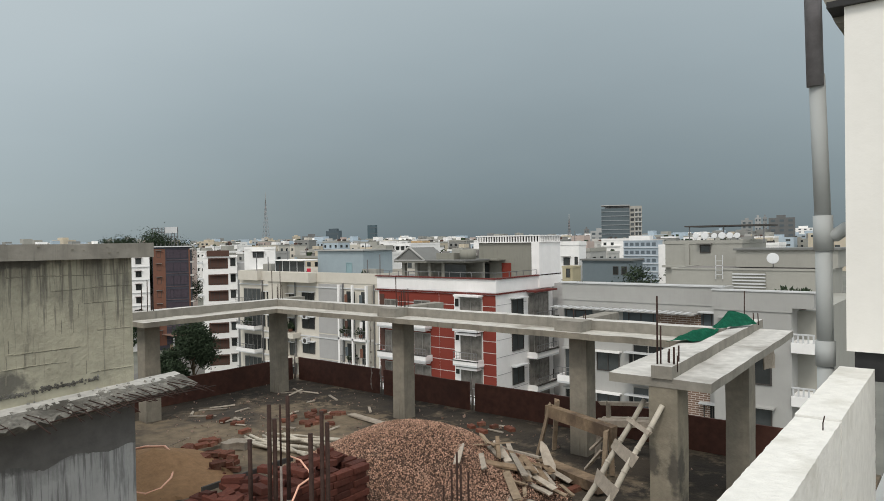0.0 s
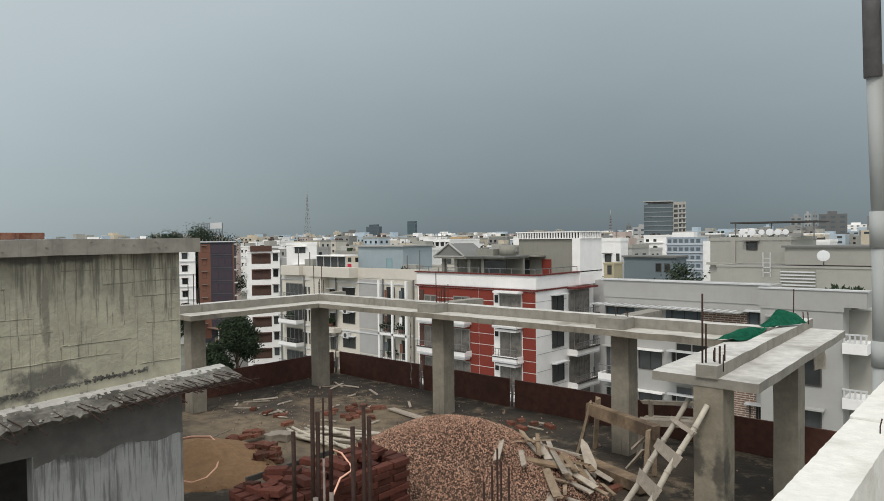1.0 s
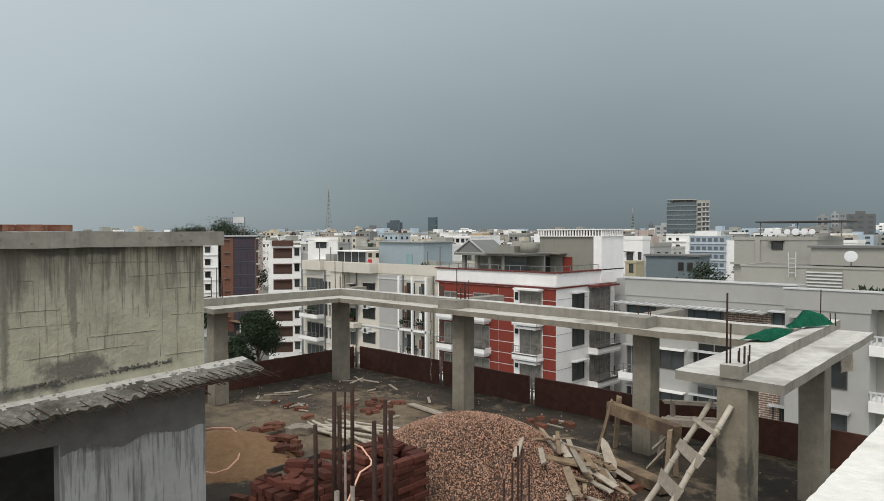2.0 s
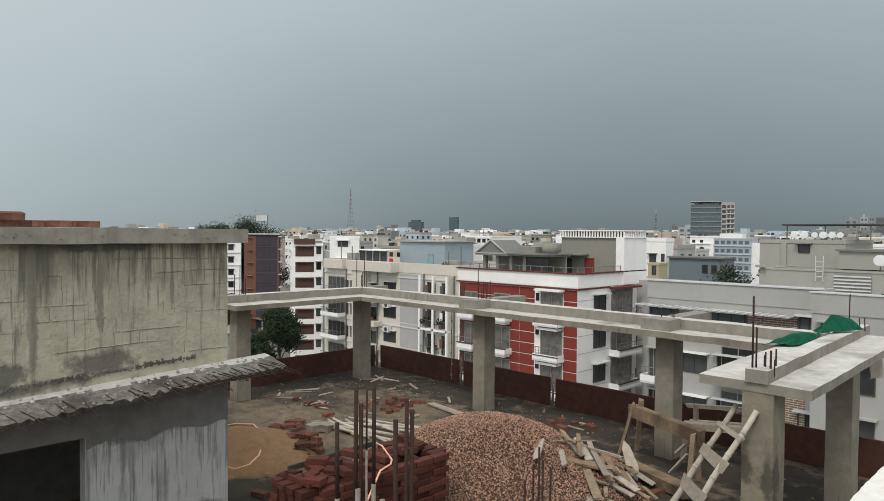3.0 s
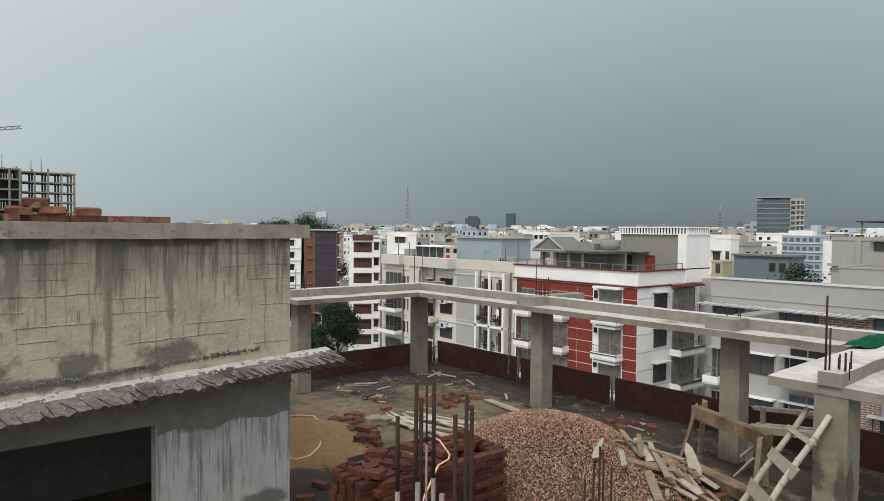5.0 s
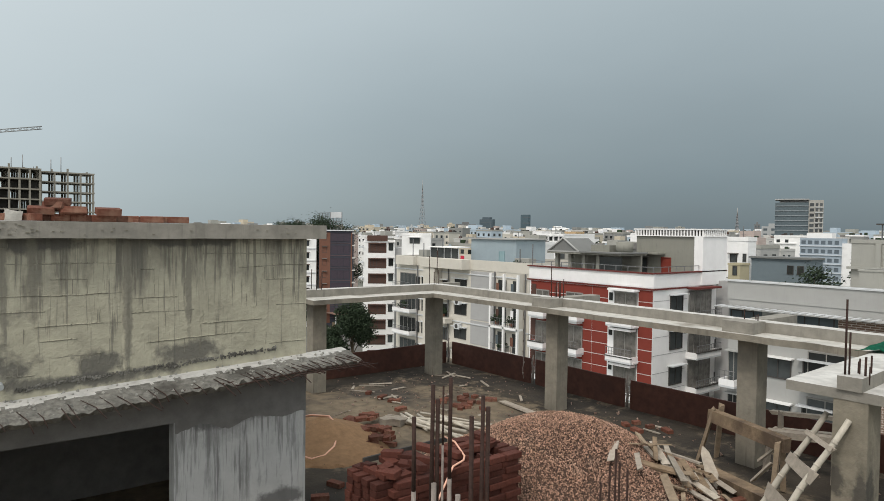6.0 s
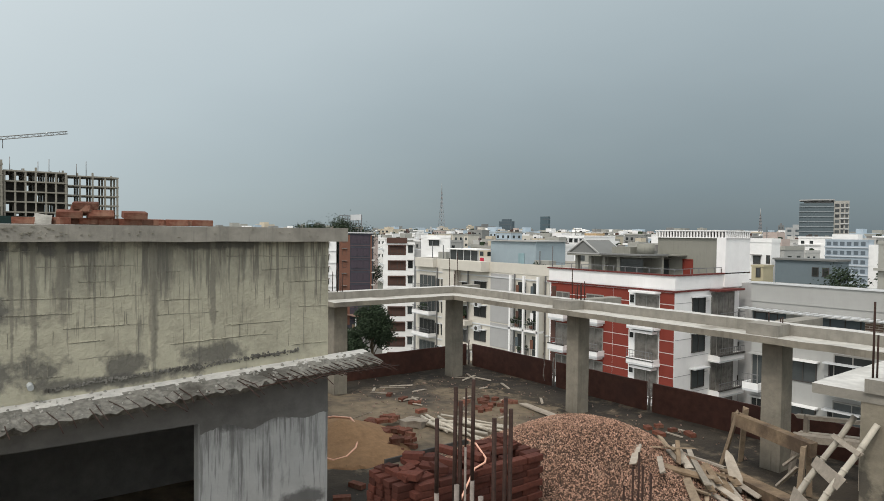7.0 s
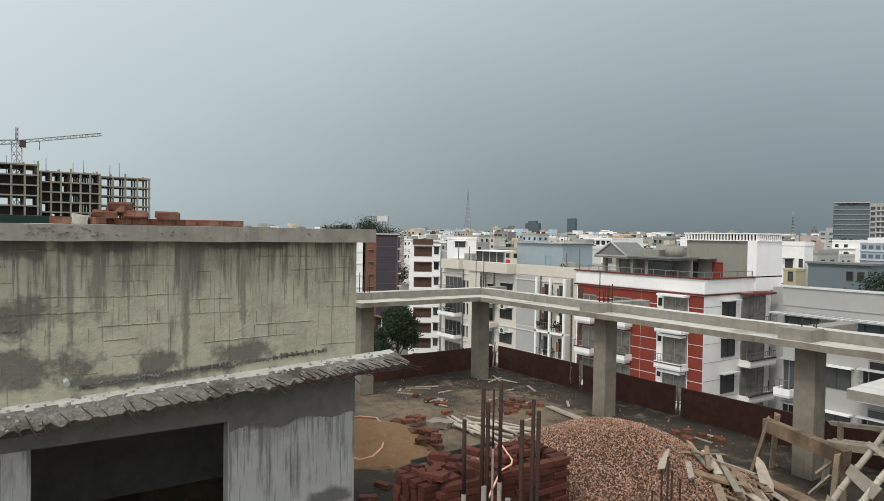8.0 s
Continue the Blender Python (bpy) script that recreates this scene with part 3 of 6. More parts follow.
def window(t, face, u, w, z, h, storeys, pitch, skin=None):
    for k in range(storeys):
        m = spot(t, face, u, z - k * pitch)

        def frame_mesh():
            bm = boxes((0, -0.07, 0, 0.07, 0.02, h), (w - 0.07, -0.07, 0, w, 0.02, h), (0.07, -0.07, 0, w - 0.07, 0.02, 0.07), (0.07, -0.07, h - 0.07, w - 0.07, 0.02, h))
            if w > 1.0:
                box(bm, w / 2 - 0.03, -0.06, 0.07, w / 2 + 0.03, 0.02, h - 0.07)
            return bm

        f = put(t, "window", ("frame", w, h, skin), frame_mesh, [skin or FRAME_D], m)
        put(f, "pane", ("pane", w, h, skin), lambda: boxes((0.06, -0.02, 0.06, w - 0.06, 0.01, h - 0.06)), [skin or GLASS], Matrix())
        if w > 0.8 and not skin and t["wy"] < 140:
            put(f, "sunshade", ("shade", w), lambda: boxes((-0.18, -0.5, 0, w + 0.18, 0, 0.09)), [t.children[0].data.materials[0]], pose(0, 0, h + 0.06))


def panel(t, face, u, w, z, h, storeys, pitch, skin):
    for k in range(storeys):
        rows = 3 if skin is RED_PAINT else 1

        def mesh():
            bm = bmesh.new()
            for r in range(rows):
                box(bm, 0, -0.04, r * h / rows, w, 0.02, (r + 1) * h / rows - (0.07 if rows > 1 else 0))
            return bm

        put(t, "panel", ("panel", w, h, skin), mesh, [skin], spot(t, face, u, z - k * pitch))


def balcony(t, face, u, w, z, h, storeys, pitch, out=1.0, glass=None):
    for k in range(storeys):
        m = spot(t, face, u, z - k * pitch)
        slab = put(t, "balcony", ("slab", w, out), lambda: boxes((-0.15, -out, -0.14, w + 0.15, 0, 0.0)), [FRAME_W], m)
        put(slab, "apron", ("apron", w, out), lambda: boxes((-0.15, -out, 0.0, w + 0.15, -out + 0.1, 0.42), (-0.15, -out + 0.1, 0.0, -0.05, 0, 0.42), (w + 0.05, -out + 0.1, 0.0, w + 0.15, 0, 0.42)), [paint("white_render", (0.80, 0.785, 0.765))], Matrix())

        def rail_mesh():
            bm = boxes((-0.14, -out, 0.98, w + 0.14, -out + 0.05, 1.03), (-0.14, -out, 0.7, w + 0.14, -out + 0.03, 0.72))
            for i in range(int(w / 0.3) + 2):
                x = -0.1 + (w + 0.2) * i / (int(w / 0.3) + 1)
                box(bm, x, -out + 0.01, 0.42, x + 0.025, -out + 0.035, 0.98)
            return bm

        put(slab, "railing", ("rail", w, out), rail_mesh, [RAIL], Matrix())

        def door_mesh():
            bm = boxes((0.06, -0.075, 0.0, w - 0.06, -0.045, h - 0.1))
            return bm

        put(slab, "glass_door", ("bdoor", w, h, glass), door_mesh, [glass or GLASS], Matrix())

        def mull():
            bm = boxes((0, -0.1, h - 0.1, w, -0.04, h), (0, -0.1, 0, 0.06, -0.04, h - 0.1), (w - 0.06, -0.1, 0, w, -0.04, h - 0.1))
            for i in range(1, max(2, int(w / 0.8))):
                x = w * i / max(2, int(w / 0.8))
                box(bm, x - 0.03, -0.1, 0, x + 0.03, -0.04, h - 0.1)
            return bm

        put(slab, "door_frame", ("bframe", w, h), mull, [paint("worn_frame", (0.24, 0.23, 0.21))], Matrix())


def on_roof(t, name, rows, skin, label=""):
    """A part standing on or against a house, in world metres."""
    o = t.location
    bm = boxes(*[(a - o.x, b - o.y, c - o.z, d - o.x, e - o.y, f - o.z) for a, b, c, d, e, f in rows])
    return part(name, bm, skin, t, label)


WHITE_R = paint("white_render", (0.80, 0.785, 0.765))
BRIGHT = paint("bright_white", (0.81, 0.80, 0.775))
PALE_GREY = paint("pale_grey_render", (0.36, 0.357, 0.338))
DULL_GREY = paint("dull_grey_render", (0.325, 0.32, 0.285))
CREAM = paint("cream_render", (0.57, 0.535, 0.465))
WEATHERED = paint("weathered_grey", (0.235, 0.23, 0.195), 1.6)

# red and white house
h = house("red_house", "red and white apartment house with curved balconies", -44.4, -31.1, 45.4, 10.5, 0.4, WHITE_R, parapet=1.1)
on_roof(h, "roof_trim", [(-44.6, 45.2, 0.4, -31.0, 45.6, 0.5), (-31.3, 45.6, 0.4, -30.9, 55.9, 0.5)], TRIM_RED)
panel(h, "f", -44.2, 3.2, -3.7, 2.86, 6, 2.86, RED_PAINT)
panel(h, "f", -40.95, 3.9, -3.7, 2.86, 6, 2.86, RED_PAINT)
panel(h, "f", -37.0, 2.2, -3.7, 2.86, 6, 2.86, RED_PAINT)
panel(h, "f", -32.4, 1.28, -3.7, 2.86, 6, 2.86, RED_PAINT)
CURTAINED = material("curtained_glass", (0.15, 0.14, 0.125), 0.15, 0.6, 1.6, 0.0, coarse=1.5, second=(0.05, 0.048, 0.045), spec=0.5, piece=0.4)
balcony(h, "f", -43.5, 1.6, -3.95, 2.3, 6, 2.86, glass=CURTAINED)
balcony(h, "f", -39.9, 1.9, -3.9, 2.3, 6, 2.86, glass=CURTAINED)
balcony(h, "f", -34.7, 2.2, -3.8, 2.6, 6, 2.86, glass=CURTAINED)
window(h, "s", 47.7, 1.8, -2.9, 1.5, 6, 2.86)
balcony(h, "s", 50.3, 3.4, -3.7, 2.6, 6, 2.86, glass=CURTAINED)
window(h, "s", 54.5, 0.6, -3.8, 1.2, 6, 2.86)
for k in range(7):
    on_roof(h, "joint_line", [(-31.1, 45.5, -1.75 - 1.43 * k, -31.085, 50.1, -1.71 - 1.43 * k)], GREY_PAINT)
    on_roof(h, "bay_hood", [(-31.1, 50.1, -0.95 - 2.86 * k, -30.2, 53.9, -0.8 - 2.86 * k)], TRIM_RED if k == 0 else WHITE_R)
    on_roof(h, "bay_hood", [(-34.9, 44.6, -1.05 - 2.86 * k, -32.3, 45.4, -0.9 - 2.86 * k)], WHITE_R)
on_roof(h, "corner_strip", [(-35.32, 45.3, GROUND, -34.72, 45.4, -0.9)], WHITE_R)
for k in range(6):
    on_roof(h, "slot_window", [(-35.2, 45.26, -1.95 - 2.86 * k, -34.85, 45.32, -1.3 - 2.86 * k)], GLASS)
    for u0, w in ((-43.5, 1.6), (-39.9, 1.9), (-34.7, 2.2)):
        on_roof(h, "balcony_rim", [(u0 - 0.17, 44.36, -3.52 - 2.86 * k, u0 + w + 0.17, 44.55, -3.44 - 2.86 * k)], FRAME_D)
        on_roof(h, "balcony_underside", [(u0 + 0.05, 44.6, -4.25 - 2.86 * k, u0 + w - 0.05, 45.4, -4.06 - 2.86 * k)], WHITE_R)
    on_roof(h, "balcony_rim", [(-30.22, 50.13, -3.3 - 2.86 * k, -30.04, 53.87, -3.2 - 2.86 * k)], FRAME_D)
    on_roof(h, "brown_glazing", [(-44.1, 45.3, -3.4 - 2.86 * k, -43.55, 45.4, -1.2 - 2.86 * k)], BROWN_PAINT)
on_roof(h, "band_trim", [(-44.6, 45.22, -0.86, -31.0, 45.34, -0.74), (-31.06, 45.34, -0.86, -30.96, 50.0, -0.74)], TRIM_RED)
on_roof(h, "rear_wing", [(-31.1, 54.6, GROUND, -29.6, 58.0, -0.4)], GREY_PAINT)
on_roof(h, "roof_rail", [(-44.2, 45.45, 0.9, -31.2, 45.5, 0.95), (-31.25, 45.5, 0.9, -31.2, 55.8, 0.95)] + [(-44.2 + 1.18 * i, 45.45, 0.5, -44.15 + 1.18 * i, 45.5, 0.9) for i in range(12)] +
        [(-31.25, 46.5 + 1.1 * i, 0.5, -31.2, 46.55 + 1.1 * i, 0.9) for i in range(9)], RAIL)

h = house("roof_pavilion", "grey rendered roof room with a red door and slatted crown", -37.6, -31.7, 52.2, 3.6, 3.35, WEATHERED, category="roof room", base=-0.7, parapet=0)
window(h, "f", -35.0, 1.0, -0.6, 2.1, 1, 3, RED_PAINT)
window(h, "f", -37.3, 0.9, -0.5, 1.9, 1, 3)
on_roof(h, "canopy", [(-37.8, 51.0, 1.75, -34.6, 52.2, 1.87)], WEATHERED)
on_roof(h, "white_side", [(-31.7, 52.0, -0.7, -30.9, 55.8, 3.35)], WHITE_R)
on_roof(h, "crown_rail", [(-37.8, 52.0, 3.92, -30.8, 55.9, 4.02), (-37.8, 52.0, 3.35, -30.8, 55.9, 3.42)], WHITE_R)
for i in range(24):
    on_roof(h, "slat", [(-37.7 + i * 0.29, 52.05, 3.42, -37.58 + i * 0.29, 52.15, 3.92)], WHITE_R)
for i in range(12):
    on_roof(h, "slat", [(-30.95, 52.2 + i * 0.3, 3.42, -30.85, 52.32 + i * 0.3, 3.92)], WHITE_R)
on_roof(h, "crown_core", [(-37.4, 52.4, 3.42, -31.2, 55.5, 3.9)], FRAME_D)

# gabled pavilion on the same roof
h = thing("gabled_pavilion", "grey gabled roof shelter on round-edged posts", "roof shelter", at=(-40.6, 47.6, -0.7))
for i in range(4):
    part("post", boxes((-2.4 + 1.6 * i - 0.17, -0.17, 0, -2.4 + 1.6 * i + 0.17, 0.17, 2.35)), WEATHERED, h)
part("back_wall", boxes((-2.6, 2.2, 0, 5.2, 2.4, 2.35)), WEATHERED, h)
part("eave", boxes((-3.1, -0.7, 2.35, 5.2, 3.0, 2.5)), WEATHERED, h)
bm = bmesh.new()
vs = [bm.verts.new(p) for p in ((-3.0, -0.6, 2.5), (0.6, -0.6, 2.5), (-1.2, -0.6, 3.75), (-3.0, 2.9, 2.5), (0.6, 2.9, 2.5), (-1.2, 2.9, 3.75))]
for f in ((0, 1, 2), (3, 5, 4), (0, 2, 5, 3), (1, 4, 5, 2), (0, 3, 4, 1)):
    bm.faces.new([vs[i] for i in f])
part("roof", bm, paint("slate_grey_roof", (0.17, 0.172, 0.163)), h, "slate grey gable roof")
part("roof_edge", boxes((-3.1, -0.75, 2.5, 0.7, -0.62, 2.62)), PALE_GREY, h)
for sx in (-1, 1):
    part("gable_edge", tube(bmesh.new(), [(-1.2, -0.66, 3.78), (-1.2 + sx * 1.9, -0.66, 2.52)], 0.09, 6), PALE_GREY, h)
part("round_tank", tube(bmesh.new(), [(4.2, 1.2, 2.62), (4.2, 1.2, 3.5)], 0.75, 14), WEATHERED, h)
part("roof_plinth", boxes((1.2, 0.4, 2.62, 3.2, 2.6, 3.2)), WEATHERED, h)
part("glass_front", boxes((2.4, -0.1, 0, 4.9, 0, 2.2)), GLASS, h)
part("lean_roof", boxes((0.9, -0.9, 2.5, 5.4, 2.9, 2.62)), paint("slate_grey_roof", (0.17, 0.172, 0.163)), h)

# cream house
h = house("cream_house", "cream and grey apartment house with planted balconies", -78.3, -52.5, 53.6, 11.0, 0.1, CREAM, parapet=1.2)
balcony(h, "f", -77.3, 3.7, -4.4, 2.2, 6, 3.0, 1.3)
window(h, "f", -72.3, 1.5, -4.1, 1.5, 6, 3.0)
window(h, "f", -65.4, 2.3, -3.8, 1.4, 6, 3.0)
window(h, "f", -67.9, 1.1, -4.3, 1.6, 6, 3.0)
panel(h, "f", -62.3, 4.4, -4.1, 2.85, 6, 3.0, GREY_PAINT)
for k in range(6):
    z = -4.2 - 3.0 * k
    on_roof(h, "loggia_slab", [(-57.85, 52.5, z - 0.24, -53.15, 53.6, z)], BRIGHT)
    for x in (-57.6, -55.2):
        on_roof(h, "loggia_door", [(x + 0.2, 53.5, z, x + 1.5, 53.58, z + 2.2)], GLASS)
        on_roof(h, "loggia_rail", [(x, 52.55, z + 0.92, x + 1.95, 52.6, z + 0.97)], RAIL)
        for i in range(7):
            on_roof(h, "baluster", [(x + 0.1 + 0.28 * i, 52.56, z, x + 0.13 + 0.28 * i, 52.59, z + 0.92)], RAIL)
        on_roof(h, "laundry", [(x + 0.5, 52.9, z + 0.9, x + 0.95, 52.93, z + 1.9)], (BROWN_PAINT, DULL_DARK, WHITE_R, RUSTY_PAINT)[(k + int(x)) % 4])
for x in (-57.85, -55.62, -53.4):
    on_roof(h, "loggia_post", [(x, 52.5, GROUND, x + 0.26, 52.72, -1.2)], BRIGHT)
on_roof(h, "loggia_side", [(-53.38, 52.72, GROUND, -53.16, 53.6, -1.2)], CREAM)
for k in range(6):
    on_roof(h, "floor_band", [(-78.3, 53.48, -1.75 - 3 * k, -52.5, 53.6, -1.6 - 3 * k)], FRAME_W)
for x in (-73.2, -66.6, -58.0, -53.0):
    on_roof(h, "drain_pipe", [(x, 53.38, GROUND, x + 0.12, 53.5, -1.1)], RAIL)
for k in range(5):
    on_roof(h, "balcony_corner", [(-67.9, 52.3, -5.0 - 3 * k, -65.7, 53.5, -4.4 - 3 * k)], CREAM)
window(h, "f", -74.6 + 1.0, 0.8, -4.1, 1.5, 6, 3.0)
on_roof(h, "bay", [(-70.5, 52.4, GROUND, -68.1, 53.6, -1.1)], CREAM)
on_roof(h, "bay", [(-77.6, 52.9, -1.1, -73.4, 53.6, 0.1), (-70.9, 52.2, -1.1, -62.5, 53.55, 0.1)], CREAM)
for x, z1 in ((-76.5, 2.4), (-74.0, 1.9), (-69.9, 2.9), (-55.5, 1.6), (-53.5, 2.2)):
    on_roof(h, "roof_pole", [(x, 55, -1.1, x + 0.09, 55.09, z1)], RAIL)
on_roof(h, "roof_tank", [(-76.4, 56, -1.1, -74.6, 57.6, 0.9)], DULL_GREY)
on_roof(h, "roof_bench", [(-56.5, 55.2, -1.1, -54.2, 56.4, 0.5)], DULL_GREY)
for k in range(4):
    a = on_roof(h, "air_conditioner", [(-64.9, 53.05, -5.55 - 3 * k, -63.9, 53.5, -4.85 - 3 * k)], FRAME_W, "white outdoor air conditioner box")
    part("fan_grille", tube(bmesh.new(), [(0, 0, 0), (0, -0.03, 0)], 0.27, 12), FRAME_D, a, loc=(-64.4 - h.location.x, 53.05 - h.location.y, -5.2 - 3 * k - GROUND))
h = house("rooftop_room", "blue-grey rooftop room with a thin flat roof", -65.4, -57.3, 56.2, 5.0, 2.6, paint("blue_grey_render", (0.30, 0.36, 0.385)), category="roof room", base=-1.1, parapet=0)
on_roof(h, "roof_slab", [(-65.7, 55.9, 2.6, -57.0, 61.4, 2.75)], PALE_GREY)
window(h, "f", -60.2, 1.0, -0.9, 2.1, 1, 3, paint("teal_door", (0.25, 0.36, 0.38)))
h = thing("roof_shed", "steel-framed glazed roof shed with a flat white roof", "shed", at=(-69.0, 54.6, -1.1))
for i in range(5):
    part("post", boxes((-2.9 + 1.45 * i, 0, 0, -2.8 + 1.45 * i, 0.1, 2.5)), FRAME_W, h)
part("glazing", boxes((-2.8, 0.05, 0.9, 2.9, 0.09, 2.45)), GLASS, h)
part("base_wall", boxes((-2.9, 0, 0, 3.0, 0.14, 0.9)), CREAM, h)
part("roof", boxes((-3.2, -0.5, 2.5, 3.3, 3.2, 2.62)), BRIGHT, h, "thin white flat roof")
solid("hanging_cloth", roughen(boxes((-0.35, 0, 0, 0.35, 0.05, 1.3)), 0.3, 0.05), paint("bright_red_cloth", (0.5, 0.03, 0.06)), "bright red cloth hung on the roof", "cloth", at=(-64.9, 54.3, -0.8))

# houses along the street, turned to it
h = house("white_cube_house", "plain white house with small square windows", -93.2, -88.4, 66.0, 9.0, 3.1, BRIGHT, parapet=0.4, turn=52)
window(h, "f", -91.9, 1.7, 1.4, 0.95, 7, 2.9)
h = house("striped_house", "white house with brown window bands", -110.5, -104.6, 69.6, 12.0, 1.5, BRIGHT, parapet=0.3, turn=56)
panel(h, "f", -109.6, 3.4, -0.75, 1.9, 8, 2.9, BROWN_PAINT)
window(h, "f", -109.2, 1.2, -0.5, 1.4, 8, 2.9)
window(h, "f", -107.8, 1.2, -0.5, 1.4, 8, 2.9)
window(h, "f", -105.8, 0.9, -0.3, 1.4, 8, 2.9)
on_roof(h, "roof_slab", [(-109.8, 69.3, 1.5, -106.0, 76, 2.5)], BROWN_PAINT)
on_roof(h, "side_wing", [(-104.6, 70.2, GROUND, -103.0, 80, 0.2)], GREY_PAINT)
for k in range(7):
    on_roof(h, "side_balcony", [(-111.4, 69.2, 0.2 - 2.9 * k, -110.5, 71, 0.5 - 2.9 * k)], FRAME_W)
h = house("glazed_house", "dark glazed house with brick-red piers", -147.9, -139.9, 80.7, 15.0, 3.2, paint("dark_glazing", (0.05, 0.05, 0.062)), parapet=0.4, turn=58)
panel(h, "f", -147.8, 2.6, -19.0, 21.9, 1, 3, RUSTY_PAINT)
panel(h, "f", -140.3, 0.35, -19.0, 21.9, 1, 3, RUSTY_PAINT)
for u in (-145.0, -143.5, -142.0):
    window(h, "f", u, 1.4, 0.7, 2.0, 7, 3.0, paint("dim_glazing", (0.06, 0.048, 0.06)))
window(h, "f", -147.0, 0.9, 0.9, 1.5, 7, 3.0)
on_roof(h, "roof_edge", [(-148.1, 80.3, 3.2, -139.6, 80.9, 3.45)], FRAME_W)
for k in range(8):
    on_roof(h, "floor_ledge", [(-140.0, 80.2, 2.6 - 3.0 * k, -139.2, 82.0, 2.85 - 3.0 * k)], paint("pale_stone", (0.52, 0.50, 0.46)))
    on_roof(h, "floor_line", [(-145.2, 80.62, 0.2 - 3.0 * k, -140.2, 80.7, 0.34 - 3.0 * k)], paint("dark_frame_line", (0.10, 0.07, 0.075)))
for i in range(10):
    on_roof(h, "roof_post", [(-147.8 + 0.85 * i, 80.7, 3.2, -147.7 + 0.85 * i, 80.8, 4.0)], RAIL)
h = house("narrow_white_house", "narrow white house with many small windows", -151.0, -144.9, 74.2, 12.0, 1.7, BRIGHT, parapet=0.4, turn=62)
window(h, "f", -150.2, 1.2, -0.5, 1.3, 7, 2.9)
window(h, "f", -147.8, 1.2, -0.5, 1.3, 7, 2.9)
for i in range(6):
    on_roof(h, "floor_band", [(-151.1, 74.0, -1.2 - 2.9 * i, -144.9, 74.2, -1.05 - 2.9 * i)], FRAME_W)

# shops, road and low sheds in the street below
solid("road", boxes((-6.0, -60, 0, 6.0, 60, 0.03)), ROADM, "worn asphalt street between the houses", "road", kind="structure", at=(-132, 82, GROUND), turn=40)
for i, (x, y, w) in enumerate(((-150, 79.5, 6), (-143.5, 79.5, 6), (-137, 80.5, 5), (-131, 84, 6))):
    s = thing("street_shop", "low brown street shop with an open front and tin roof", "shop", "shops along the street", at=(x, y, GROUND))
    part("back_wall", boxes((-w / 2, 1.5, 0, w / 2, 4, 3.4)), BROWN_PAINT, s)
    part("roof", boxes((-w / 2 - 0.2, -0.8, 3.4, w / 2 + 0.2, 4.2, 3.6)), paint("rusty_tin", (0.22, 0.14, 0.11)), s, "rusty tin roof")
    part("shelf", boxes((-w / 2 + 0.4, 0.6, 0, w / 2 - 0.4, 1.4, 1.1)), WOOD, s)
    for k in (-1, 1):
        part("post", boxes((k * w / 2 - 0.1, -0.6, 0, k * w / 2 + 0.1, -0.4, 3.4)), FRAME_W, s)

# grey houses beyond the cross lintel
h = house("grey_house", "pale grey apartment house with a long parapet", -24.2, -13.0, 44.1, 2.2, 0.4, PALE_GREY, parapet=1.2)
on_roof(h, "rear_block", [(-24.2, 46.3, GROUND, -13.0, 70, -0.8)], PALE_GREY)
on_roof(h, "canopy", [(-24.6, 42.9, -1.35, -14.4, 44.04, -1.27)], PALE_GREY)
for i in range(20):
    on_roof(h, "canopy_slat", [(-24.5 + 0.5 * i, 42.7, -1.27, -24.32 + 0.5 * i, 43.9, -1.21)], FRAME_W)
# flat dark strips stand for the shaded recess under the canopy
panel(h, "f", -19.6, 6.5, -2.78, 1.4, 1, 3, DULL_DARK)
panel(h, "f", -24.1, 2.2, -2.78, 1.4, 1, 3, DULL_DARK)
window(h, "f", -21.6, 1.7, -5.7, 1.3, 5, 2.9)
window(h, "f", -24.0, 1.6, -2.8, 1.3, 5, 2.9)
put(h, "tile_panel", "tilep", lambda: boxes((0, -0.08, 0, 2.9, 0, 1.42)), [TILE_RED], spot(h, "f", -17.2, -2.8))
panel(h, "f", -16.2, 2.4, -8.6, 2.4, 1, 3, TILE_RED)
window(h, "f", -19.2, 1.8, -2.8, 1.4, 4, 2.9)
window(h, "f", -14.2, 1.1, -2.7, 1.4, 4, 2.9)
balcony(h, "f", -18.9, 2.2, -5.9, 2.3, 3, 2.9)
balcony(h, "f", -24.1, 0.8, -6.6, 2.3, 3, 2.9)
on_roof(h, "coping", [(-24.4, 43.95, 0.4, -12.9, 44.35, 0.5)], FRAME_W)
h = house("grey_wing", "pale grey house wing with open corner balconies", -12.4, -8.3, 40.4, 1.5, 0.5, PALE_GREY, parapet=1.1)
window(h, "f", -10.3, 1.0, -4.7, 1.6, 4, 2.9)
window(h, "f", -11.9, 1.4, -2.1, 1.0, 1, 2.9)
on_roof(h, "coping", [(-12.5, 40.28, 0.5, -7.1, 40.6, 0.58)], FRAME_W)
on_roof(h, "rear_block", [(-12.4, 41.9, GROUND, -7.2, 56, -0.6)], DULL_GREY)
on_roof(h, "corner_band", [(-8.24, 40.34, -0.35, -7.2, 41.85, 0.5)], PALE_GREY)
